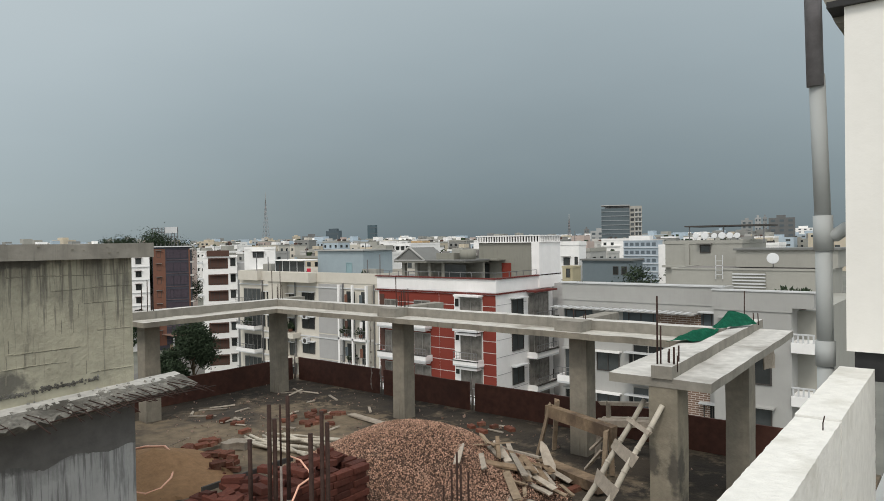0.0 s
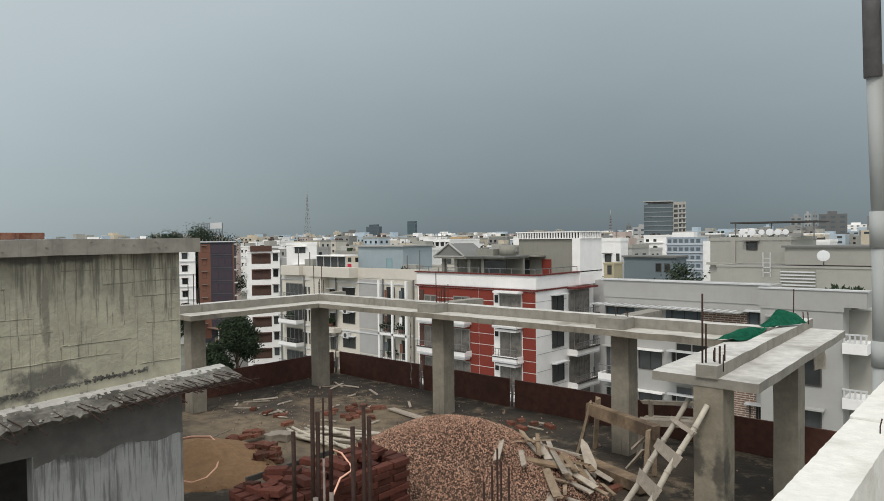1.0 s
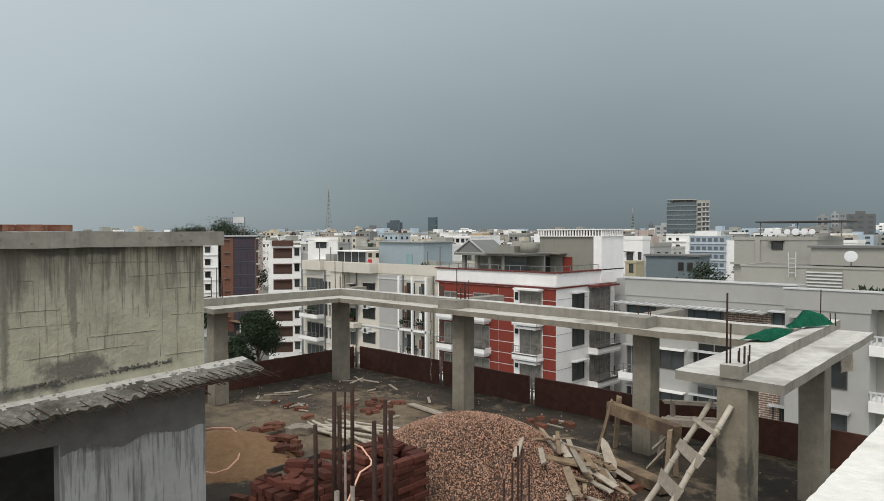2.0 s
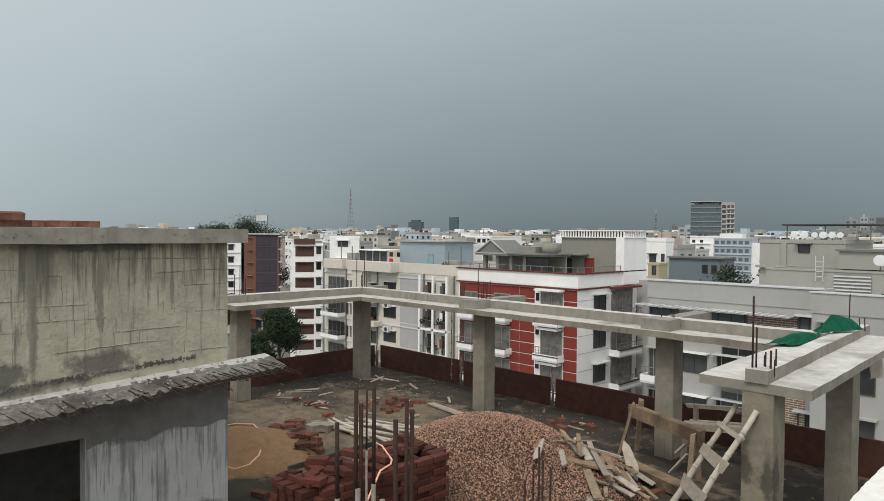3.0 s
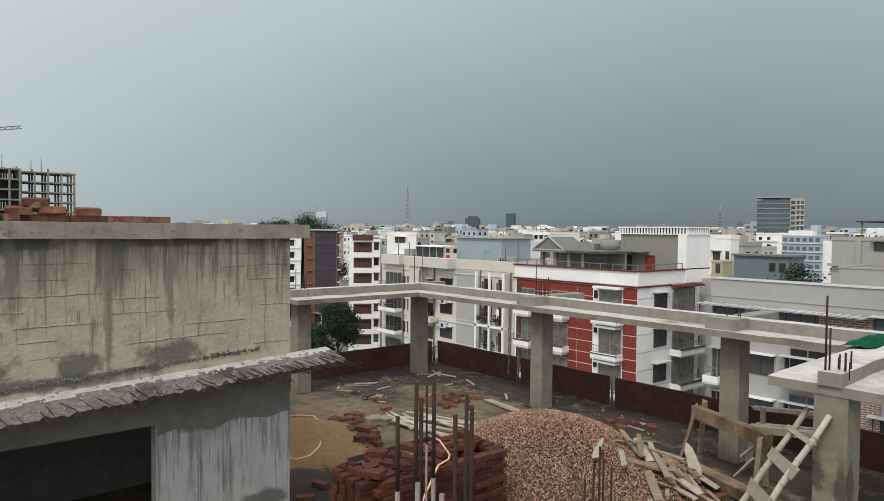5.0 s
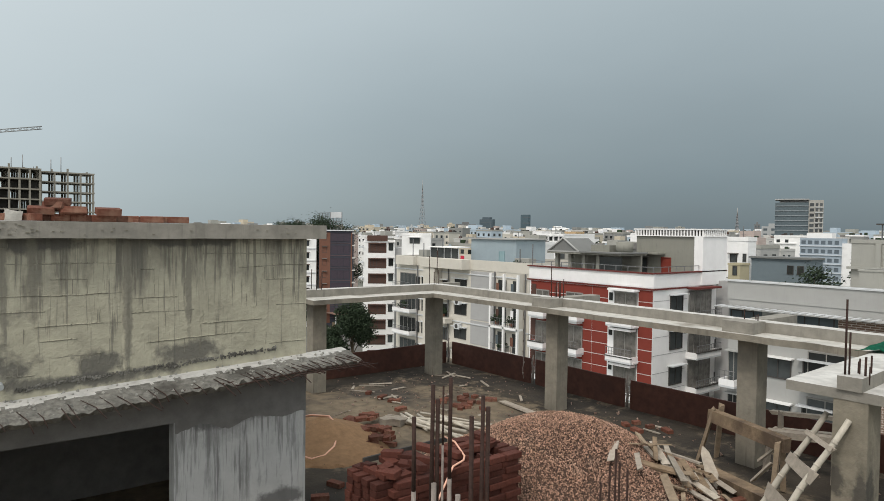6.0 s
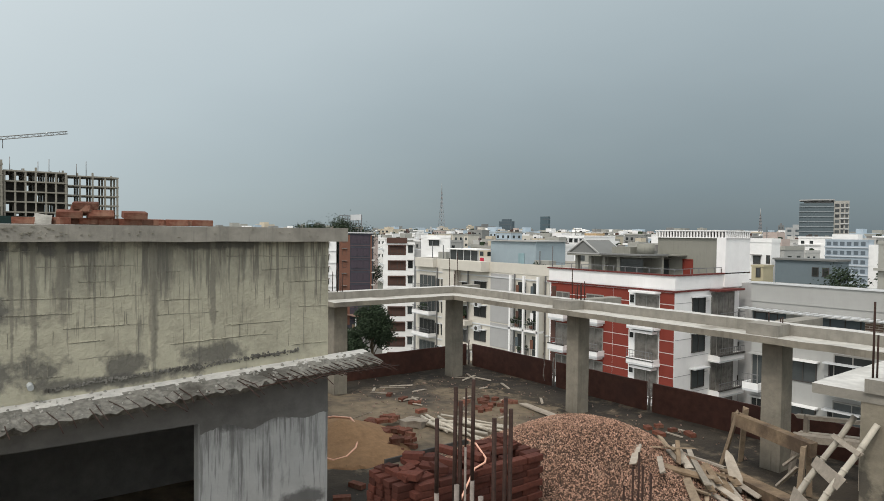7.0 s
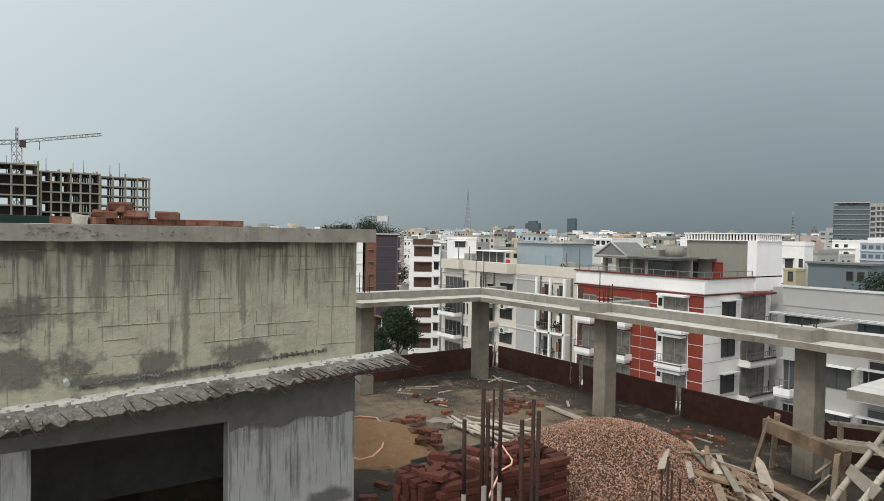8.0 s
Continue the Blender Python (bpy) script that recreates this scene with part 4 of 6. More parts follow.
for k in range(5):
    on_roof(h, "balcony_slab", [(-8.3, 40.2, -2.75 - 2.9 * k, -7.15, 41.9, -2.2 - 2.9 * k)], BRIGHT)
    on_roof(h, "balcony_rail", [(-8.3, 40.25, -1.78 - 2.9 * k, -7.15, 40.33, -1.7 - 2.9 * k)], FRAME_W)
    for i in range(5):
        on_roof(h, "baluster", [(-8.25 + 0.25 * i, 40.26, -2.2 - 2.9 * k, -8.17 + 0.25 * i, 40.32, -1.78 - 2.9 * k)], FRAME_W)
h = house("grey_roof_room", "large grey roof room with a small vent", -22.8, -16.2, 60.6, 8.0, 3.3, DULL_GREY, category="roof room", base=-0.8, parapet=0.3)
window(h, "f", -19.7, 0.9, 2.2, 0.7, 1, 3)
on_roof(h, "pilaster", [(-21.0, 60.45, -0.8, -20.6, 60.6, 3.0)], DULL_GREY)
on_roof(h, "ledge", [(-23.0, 60.2, 0.9, -16.0, 60.6, 1.1)], DULL_GREY)
h = house("long_roof_room", "long low grey roof room with a louvred opening", -19.5, -8.6, 53.2, 6.0, 1.2, DULL_GREY, category="roof room", base=-0.8, parapet=0.12)
for i in range(6):
    on_roof(h, "louvre", [(-14.9, 53.08, -0.45 + 0.24 * i, -12.6, 53.2, -0.35 + 0.24 * i)], FRAME_W)
on_roof(h, "louvre_back", [(-14.9, 53.16, -0.5, -12.6, 53.2, 1.0)], WEATHERED)
on_roof(h, "upper_room", [(-15.4, 56, 1.2, -8.4, 60, 2.5)], DULL_GREY)
on_roof(h, "roof_pipe", [(-16.1, 53.0, 0.4, -16.05, 53.05, 2.2), (-15.6, 53.0, 0.4, -15.55, 53.05, 2.2)] + [(-16.1, 53.0, 0.7 + 0.35 * i, -15.55, 53.05, 0.74 + 0.35 * i) for i in range(4)], FRAME_W)
on_roof(h, "dark_roof", [(-15.6, 55.8, 2.5, -8.2, 60.2, 2.65)], paint("slate_grey_roof", (0.17, 0.172, 0.163)))


def dish(x, y, z, r=0.36):
    t = thing("satellite_dish", "white satellite dish on a short roof post", "satellite dish", "dishes on the roofs", at=(x, y, z))
    bm = bmesh.new()
    bmesh.ops.create_uvsphere(bm, u_segments=16, v_segments=8, radius=r)
    for v in bm.verts:
        v.co.y *= 0.12 if v.co.y < 0 else 0.22
    ob = part("bowl", bm, FRAME_W, t, loc=(0, 0, 0.75))
    ob.rotation_euler = (radians(-20), 0, radians(12))
    part("post", tube(bmesh.new(), [(0, 0.1, 0), (0, 0.1, 0.7)], 0.04), RAIL, t)


for x, r in ((-20.2, 0.27), (-19.4, 0.32), (-18.6, 0.25), (-17.95, 0.31), (-17.3, 0.28), (-16.7, 0.25)):
    dish(x, 61.0, 2.95, r)
dish(-12.3, 54.0, 1.2, 0.42)
s = thing("roof_shelter", "dark flat roof shelter on thin posts", "roof shelter", at=(-18.2, 62.2, 3.0))
part("roof", boxes((-3.2, -0.6, 1.5, 3.6, 4, 1.62)), FRAME_D, s)
for x in (-3, 0, 3.3):
    part("post", boxes((x, 0, 0, x + 0.08, 0.08, 1.5)), RAIL, s)

# further houses that stand out
h = house("white_villa", "white house with a flat roof and tall side", -43.6, -40.9, 78.7, 2.0, 3.3, BRIGHT, parapet=0.5)
window(h, "f", -43.1, 0.9, 0.2, 1.0, 3, 3)
window(h, "f", -41.5, 0.45, 0.3, 1.0, 3, 3)
h = house("yellow_house", "pale yellow house with a small window", -38.3, -37.0, 69.6, 2.0, 0.5, paint("pale_yellow", (0.44, 0.39, 0.26)), parapet=0.2)
window(h, "f", -37.8, 0.5, -0.8, 1.0, 3, 3)
h = house("blue_house", "dull blue-grey rendered house with a dark roof edge", -39.6, -33.0, 77.1, 3.0, 0.9, paint("dull_blue", (0.15, 0.185, 0.20)), parapet=0.2)
on_roof(h, "roof_edge", [(-39.8, 76.8, 0.9, -32.8, 80.2, 1.1)], paint("slate_grey_roof", (0.17, 0.172, 0.163)))
window(h, "f", -35.5, 0.7, -0.8, 1.0, 2, 3)
window(h, "f", -34.4, 0.7, -0.8, 1.0, 2, 3)
h = house("pink_house", "low salmon house with a pale roof room", -29.5, -26.0, 80.0, 3.0, 0.2, paint("salmon_render", (0.55, 0.40, 0.30)), parapet=0.2)
on_roof(h, "roof_room", [(-29.4, 79.6, -3.0, -26.2, 80, -0.9)], BRIGHT)
h = house("blue_office", "light blue office block with pale bands and window rows", -93.1, -81.6, 210.4, 4.0, 2.8, paint("light_blue", (0.34, 0.395, 0.44)), category="office block", parapet=0.4)
for i in range(6):
    window(h, "f", -92.7 + 1.85 * i, 1.2, 1.0, 1.1, 6, 2.6, paint("blue_dark_glass", (0.12, 0.145, 0.165)))
for k in range(6):
    on_roof(h, "floor_band", [(-93.3, 210.1, 0.35 - 2.6 * k, -81.4, 210.4, 0.7 - 2.6 * k)], paint("pale_blue_band", (0.52, 0.56, 0.59)))
on_roof(h, "stair_head", [(-91.5, 211, 2.8, -84.5, 214, 4.3)], BRIGHT)
on_roof(h, "end_block", [(-81.6, 210.8, GROUND, -79.2, 214, 1.4)], BRIGHT)
h = house("white_terrace", "white terraced house with window rows", -125.7, -116.1, 131.0, 12.0, 3.2, BRIGHT, parapet=0.4)
for i in range(5):
    window(h, "f", -124.8 + 1.8 * i, 1.1, 1.4, 1.0, 5, 2.9)
h = house("orange_house", "orange rendered house with small windows", -132.5, -128.2, 149.7, 3.5, 3.8, paint("orange_render", (0.52, 0.36, 0.20)), parapet=0.4)
for i in range(3):
    window(h, "f", -132.2 + 1.4 * i, 0.8, 2.1, 1.0, 4, 2.9)
for k in range(4):
    on_roof(h, "floor_band", [(-132.6, 149.55, 1.5 - 2.9 * k, -128.1, 149.7, 1.7 - 2.9 * k)], CREAM)
tower = thing("tower_block", "tall grey glass tower with a bare concrete core", "tower block", at=(-185.0, 415.6, GROUND), turn=24)


def bowed(z0, z1, grow=0.0):
    """A slab with a bowed glass front."""
    bm = bmesh.new()
    ring = []
    for i in range(15):
        q = i / 14
        ring.append((-12.7 - grow + (17.7 + 2 * grow) * q, -3.6 * math.sin(math.pi * (0.12 + 0.8 * q)) - grow))
    ring += [(5.0, 14.0), (-12.7, 14.0)]
    lo, hi = [bm.verts.new((x, y, z0)) for x, y in ring], [bm.verts.new((x, y, z1)) for x, y in ring]
    bm.faces.new(hi)
    bm.faces.new(lo[::-1])
    for i in range(len(ring)):
        j = (i + 1) % len(ring)
        bm.faces.new((lo[i], lo[j], hi[j], hi[i]))
    return bm


part("glass_body", bowed(0, 43.0), paint("tower_glass", (0.10, 0.125, 0.135)), tower)
part("upper_storey", boxes((-10.5, 1.5, 43.0, 5.0, 13, 44.6)), GREY_PAINT, tower)
part("roof_crown", bowed(44.6, 45.2, 0.3), GREY_PAINT, tower)
for k in range(14):
    part("floor_line", bowed(3.0 + 2.9 * k, 3.5 + 2.9 * k, 0.25), paint("tower_line", (0.24, 0.265, 0.275)), tower)
part("core", boxes((5.0, -0.5, 0, 12.7, 14, 44.4)), paint("bare_core_concrete", (0.36, 0.345, 0.31), 1.2), tower, "bare concrete stair core")
for k in range(13):
    for x, w in ((5.6, 2.2), (8.6, 1.4), (10.8, 1.4)):
        part("core_opening", boxes((x, -0.6, 4.2 + 3.05 * k, x + w, -0.45, 6.0 + 3.05 * k)), GLASS, tower)
    part("core_slab", boxes((8.3, -1.3, 3.4 + 3.05 * k, 12.7, -0.5, 3.75 + 3.05 * k)), FRAME_W, tower)


def far_block(yaw0, yaw1, dist, top, tone, label="distant grey tower block on the skyline"):
    """A plain high block far off, with rows of openings."""
    a = radians((yaw0 + yaw1) / 2)
    w = dist * math.tan(radians(abs(yaw0 - yaw1)) / 2)
    t = thing("far_tower", label, "tower block", "towers on the skyline", at=(-math.sin(a) * dist, math.cos(a) * dist, GROUND), turn=math.degrees(a))
    h = top - GROUND
    part("wall", boxes((-w, 0, 0, w, 8, h)), paint("far_tone_%d" % round(tone * 100), (tone, tone * 1.02, tone * 1.0)), t)
    part("stair_head", boxes((-w * 0.4, 1, h, w * 0.3, 5, h + 2.0)), paint("far_tone_%d" % round(tone * 100), (tone, tone, tone)), t)
    n = max(2, int(w / 2.2))
    for k in range(6):
        for i in range(n):
            x = -w + 2 * w * (i + 0.25) / n
            part("window", boxes((x, -0.1, h - 3.0 - 3.6 * k, x + w / n, 0.05, h - 1.4 - 3.6 * k)), DULL_DARK, t)


for row in ((15.0, 14.2, 620, 17.0, 0.26), (14.05, 13.6, 620, 19.0, 0.33), (13.5, 13.2, 600, 18.7, 0.22), (13.1, 11.3, 560, 17.0, 0.13), (10.1, 9.1, 600, 15.6, 0.2), (26.5, 24.9, 520, 9.5, 0.36), (27.0, 26.6, 700, 13.5, 0.16),
            (59.1, 58.6, 700, 6.0, 0.3), (58.3, 57.6, 700, 7.8, 0.34), (54.6, 54.1, 640, 7.0, 0.4), (50.6, 48.9, 620, 9.8, 0.15), (35.6, 33.9, 640, 8.2, 0.2)):
    far_block(*row)
# distance haze is mixed into the wall colours of these two blocks
h = house("dark_tower", "slim dark tower on the skyline", -503.5, -492.2, 500.7, 3.0, 21.2, paint("hazed_tower_glass", (0.075, 0.11, 0.125)), category="tower block", parapet=0)
panel(h, "f", -500.6, 10.7, 17.9, 1.2, 5, 6, DULL_DARK)
h = house("dark_block", "dark office block on the skyline", -478.7, -460.5, 421.8, 3.0, 14.6, paint("hazed_block_glass", (0.075, 0.10, 0.115)), category="office block", parapet=0)
panel(h, "f", -477.0, 15.1, 11.2, 1.1, 4, 6, DULL_DARK)
on_roof(h, "roof_room", [(-475, 422, 14.6, -464, 424.5, 16.6)], paint("hazed_block_glass", (0.075, 0.10, 0.115)))


# ---- the unfinished concrete frame and its crane ----
FRAMEC = paint("bare_frame_concrete", (0.25, 0.23, 0.19), 1.4)
frame_b = thing("unfinished_building", "bare concrete frame of an unfinished high building", "building shell", at=(-206, 18, GROUND))


def bay(y0, y1, z1, floors, nx, ny, depth, dense):
    top = z1 - GROUND
    for k in range(floors):
        z = top - 2.55 * k
        part("floor_slab", boxes((-depth / 2, y0 - 18, z - 0.35, depth / 2, y1 - 18, z)), FRAMEC, frame_b)
    for i in range(ny + 1):
        for j in range(nx + 1):
            x, y = -depth / 2 + 0.3 + (depth - 0.6) * j / nx, y0 - 17.7 + (y1 - y0 - 0.6) * i / ny
            part("post", boxes((x - 0.22, y - 0.22, 0, x + 0.22, y + 0.22, top + (0.9 if (i * 3 + j) % 4 == 0 else 0))), FRAMEC, frame_b)
    # near-black panels set back in the bays stand for the shaded interior
    for k, i in dense:
        y = y0 - 17.7 + (y1 - y0 - 0.6) * i / ny
        part("infill", boxes((depth / 2 - 4.6, y, top - 2.55 * (k + 1), depth / 2 - 4.4, y + (y1 - y0) / ny, top - 2.55 * k - 0.35)), paint("interior_shade", (0.06, 0.056, 0.05)), frame_b)


bay(26.5, 39.3, 17.7, 7, 2, 4, 9, [])
bay(12.5, 26.4, 18.0, 7, 3, 6, 16, [(k, i) for k in range(1, 6) for i in range(6) if (k * 5 + i * 3) % 4 < 3])
bay(-8, 12.4, 19.4, 8, 3, 7, 18, [(k, i) for k in range(1, 7) for i in range(7) if (k * 3 + i * 5) % 5 < 4])
for i in range(14):
    y = -6 + 2.9 * i
    part("starter_bar", tube(bmesh.new(), [(6 - (i % 3) * 4, y - 18, 37), (6 - (i % 3) * 4, y - 18, 40.5 + 1.5 * math.sin(i * 2.1))], 0.12, 4), RAIL, frame_b)
part("green_hoarding", boxes((9.6, -26, 24.5, 9.8, 4, 26.6)), paint("hoarding_green", (0.012, 0.03, 0.027)), frame_b)


def lattice(bm, a, b, wide, step, bar=0.1):
    """A square lattice beam from a to b."""
    a, b = Vector(a), Vector(b)
    d = (b - a).normalized()
    s = d.orthogonal().normalized() if abs(d.z) > 0.9 else d.cross(Vector((0, 0, 1))).normalized()
    u = s.cross(d)
    n = max(2, int((b - a).length / step))
    legs = [[a + (b - a) * (i / n) + (s * sx + u * ux) * (wide / 2) for i in range(n + 1)] for sx, ux in ((-1, -1), (1, -1), (1, 1), (-1, 1))]
    for k in range(4):
        tube(bm, (legs[k][0], legs[k][-1]), bar, 4)
        for i in range(n):
            q = legs[(k + 1) % 4]
            tube(bm, (legs[k][i], q[i + 1]) if i % 2 else (q[i], legs[k][i + 1]), bar * 0.6, 3)
    return bm


CRANE_P = paint("faded_crane_paint", (0.30, 0.30, 0.29))
crane = thing("tower_crane", "grey lattice tower crane over the concrete frame", "crane", at=(-205, 7.9, GROUND))
part("mast", lattice(bmesh.new(), (0, 0, 0), (0, 0, 45.6), 1.6, 2.0, 0.13), CRANE_P, crane)
part("jib", lattice(bmesh.new(), (0, -0.5, 45.4), (0, 19.6, 49.2), 0.7, 1.4, 0.1), CRANE_P, crane)
part("counter_jib", lattice(bmesh.new(), (0, -11, 44.2), (0, -0.5, 45.4), 1.0, 1.4, 0.11), CRANE_P, crane)
part("apex", lattice(bmesh.new(), (0, 0, 45.6), (0, 0, 49.3), 0.4, 1.2, 0.1), CRANE_P, crane)
part("cab", boxes((-0.7, 0.6, 44.2, 0.7, 2.0, 45.9)), FRAME_D, crane)
part("counterweight", boxes((-0.6, -11, 42.6, 0.6, -9, 44.2)), CONCRETE, crane)
part("hook_line", tube(bmesh.new(), [(0, 5, 46), (0, 5, 43.8)], 0.12, 4), RAIL, crane)

# masts on the skyline
# the mast red is paled to carry the haze of distance
MAST = paint("hazed_mast_red", (0.27, 0.245, 0.24))
for x, y, z0, z1, wd in ((-723, 535.7, GROUND, 70, 11), (-331, 616.7, GROUND, 29, 6)):
    t = thing("radio_mast", "tapered lattice radio mast on the skyline", "mast", at=(x, y, z0))
    bm = bmesh.new()
    n = 14
    for k in range(4):
        sx, sy = ((-1, -1), (1, -1), (1, 1), (-1, 1))[k]
        qx, qy = ((-1, -1), (1, -1), (1, 1), (-1, 1))[(k + 1) % 4]
        pts = [(i / n, (wd / 2) * (1 - i / n) ** 1.3 + 0.4) for i in range(n + 1)]
        for (f0, r0), (f1, r1) in zip(pts, pts[1:]):
            h0, h1 = f0 * (z1 - z0) * 0.86, f1 * (z1 - z0) * 0.86
            tube(bm, [(sx * r0, sy * r0, h0), (sx * r1, sy * r1, h1)], 0.17, 3)
            tube(bm, [(sx * r0, sy * r0, h0), (qx * r1, qy * r1, h1)], 0.13, 3)
    part("lattice", bm, MAST, t)
    part("spire", tube(bmesh.new(), [(0, 0, (z1 - z0) * 0.85), (0, 0, z1 - z0)], 0.6, 5, 0.25), CRANE_P, t)

# ---- the rest of the city, row behind row ----
rnd, rq = random.Random(7), random.Random(70)
TINTS = [BRIGHT, BRIGHT, WHITE_R, CREAM, paint("grimy_white", (0.48, 0.47, 0.44)), paint("pale_stone", (0.52, 0.50, 0.46)), PALE_GREY, DULL_GREY, paint("sand_render", (0.5, 0.44, 0.34)), paint("dusty_pink", (0.45, 0.37, 0.33)),
         paint("pale_blue_render", (0.40, 0.47, 0.52)), paint("sooty_grey", (0.24, 0.24, 0.225))]
PITCH_W = data("far_window", boxes((0, -0.06, 0, 1.3, 0.02, 1.25)), GLASS)


def city_house(yaw, dist, wide, deep, top, skin, windows):
    a = radians(yaw)
    x, y = -math.sin(a) * dist, math.cos(a) * dist
    h = top - GROUND
    t = thing("city_house", "flat-roofed rendered city house with window rows", "house", "houses of the city", at=(x, y, GROUND), turn=rnd.choice((0, 0, 0, 8, -6, 14)))
    w = wide / 2
    part("wall", boxes((-w, 0, 0, w, deep, h)), skin, t)
    part("roof_deck", boxes((-w + 0.1, 0.1, h, w - 0.1, deep - 0.2, h + 0.06)), DECK, t)
    rows = [(-w - 0.1, -0.15, h, w + 0.1, 0.1, h + 0.7), (w - 0.1, 0.1, h, w + 0.1, deep, h + 0.7), (-w - 0.1, deep - 0.2, h, w - 0.1, deep, h + 0.7)]
    part("parapet", boxes(*rows), rnd.choice((skin, BRIGHT, DULL_GREY)), t)
    if rnd.random() < 0.7:
        sx, sw = rnd.uniform(-w * 0.6, w * 0.2), rnd.uniform(2.5, 4.5)
        part("stair_head", boxes((sx, 2, h, sx + sw, 5, h + rnd.uniform(1.8, 2.8))), rnd.choice(TINTS), t)
    if rnd.random() < 0.5:
        tx = rnd.uniform(-w * 0.7, w * 0.7)
        bm = bmesh.new()
        tube(bm, [(tx, 1.6, h), (tx, 1.6, h + 1.5)], 0.65, 10)
        part("water_tank", bm, rnd.choice((FRAME_D, FRAME_W, DULL_GREY)), t)
    if rnd.random() < 0.45:
        ax = rnd.uniform(-w, w)
        part("antenna", boxes((ax, 1, h, ax + 0.1, 1.1, h + rnd.uniform(2, 4)), (ax - 0.6, 1, h + 1.9, ax + 0.7, 1.06, h + 1.96)), RAIL, t)
    for _ in range(3):
        qx, qy = rq.uniform(-w * 0.9, w * 0.8), rq.uniform(0.5, deep - 1.5)
        part("roof_clutter", boxes((qx, qy, h, qx + rq.uniform(0.6, 2.2), qy + 1.0, h + rq.uniform(0.9, 1.8))), rq.choice((FRAME_D, DULL_GREY, BROWN_PAINT, DECK, LEAF)), t)
    n = max(2, int(wide / 2.7))
    storeys = min(int(h / 3), windows)
    skip = rnd.randrange(n + 3)
    for k in range(storeys):
        for i in range(n):
            if i != skip:
                part("window", PITCH_W, None, t, loc=(-w + (i + 0.5) * wide / n - 0.65, 0, h - 2.3 - 3.0 * k))
        if rnd.random() < 0.25:
            part("balcony_band", boxes((-w, -0.6, h - 2.9 - 3 * k, w * rnd.uniform(0, 1), 0, h - 2.35 - 3 * k)), skin, t)
    if dist < 320:
        for k in range(min(3, storeys)):
            for i in range(max(1, int(deep / 3.5))):
                q = part("window", PITCH_W, None, t, loc=(w, 1.2 + i * 3.3, h - 2.3 - 3.0 * k))
                q.rotation_euler = (0, 0, radians(90))


for dist, count, drop0, drop1 in ((150, 9, 0.016, 0.034), (190, 16, 0.008, 0.026), (240, 22, 0.004, 0.022), (320, 34, -0.001, 0.014), (430, 44, -0.003, 0.009), (560, 54, -0.004, 0.006)):
    for i in range(count):
        yaw = 13 + (66 - 13) * (i + rnd.uniform(0.1, 0.9)) / count
        if (dist < 200 and 53 < yaw < 64) or (dist < 300 and 17 < yaw < 26):
            continue
        d = dist * rnd.uniform(0.9, 1.12)
        city_house(yaw, d, rnd.uniform(7, 13), rnd.uniform(5, 9), 3.6 - d * rnd.uniform(drop0, drop1), rnd.choice(TINTS), 3 if dist > 300 else 4)

# the far districts, too small to tell apart
for tint_name, skin in (("white", BRIGHT), ("grey", DULL_GREY), ("sand", PAINTS["sand_render"]), ("sooty", PAINTS["sooty_grey"]), ("blue", PAINTS["pale_blue_render"])):
    bm = bmesh.new()
    for i in range(190):
        a, d = radians(rnd.uniform(6, 88)), 520 * (1 + 2.6 * rnd.random() ** 1.3)
        top = 3.6 - d * rnd.uniform(-0.0045, 0.006)
        if rnd.random() < 0.05:
            top += d * 0.006
        w, x, y = rnd.uniform(5, 14), -math.sin(a) * d, math.cos(a) * d
        box(bm, x - w, y - 6, GROUND, x + w, y + 6, top)
        box(bm, x - w * 0.4, y - 4, top, x + w * rnd.uniform(0, 0.5), y + 2, top + rnd.uniform(1, 4))
        for k in range(3):
            for j in range(4):
                if rnd.random() < 0.8:
                    box(bm, x - w + (j + 0.25) * w / 2, y - 6.15, top - 2.6 - 3.4 * k, x - w + (j + 0.7) * w / 2, y - 5.9, top - 1.2 - 3.4 * k, mat=1)
    solid("far_district", bm, [skin, GLASS], "distant rows of low %s city houses" % tint_name, "city", kind="stuff")


# ---- trees ----
def tree(x, y, base, height, spread, leaves, leaf, seed, name="tree", label="dense dark green broad-leaved tree"):
    r = random.Random(seed)
    t = thing(name, label, "tree", "trees of the street", at=(x, y, base))
    bm = bmesh.new()
    tube(bm, [(0, 0, 0), (0.1, 0.05, height * 0.3), (0, 0.1, height * 0.62)], height * 0.03, 8, height * 0.012)
    tips = []
    for i in range(16):
        a, el = r.uniform(0, 6.28), r.uniform(0.15, 1.3)
        h0 = height * r.uniform(0.25, 0.6)
        ln = spread * r.uniform(0.55, 1.0)
        tip = Vector((math.cos(a) * math.cos(el) * ln, math.sin(a) * math.cos(el) * ln, min(height, h0 + math.sin(el) * height * 0.42)))
        tube(bm, [(0, 0, h0), tip * 0.5 + Vector((0, 0, h0 * 0.5 + 0.3)), tip], height * 0.01, 5, 0.03)
        tips.append(tip)
    part("trunk", bm, BARK, t)
    verts, faces = [], []
    for i in range(leaves):
        c = r.choice(tips) + Vector((r.gauss(0, 1), r.gauss(0, 1), r.gauss(0, 0.8))) * spread * 0.2
        n, s = Vector((r.gauss(0, 1), r.gauss(0, 1), r.gauss(0.4, 1))).normalized(), leaf * r.uniform(0.6, 1.3)
        u = n.orthogonal().normalized() * s
        v = n.cross(u)
        k = len(verts)
        verts += [c - u, c - v * 0.5, c + u, c + v * 0.5]
        faces.append((k, k + 1, k + 2, k + 3))
    me = bpy.data.meshes.new("crown")
    me.from_pydata(verts, [], faces)
    me.materials.append(LEAF)
    part("crown", me, None, t)
    return t


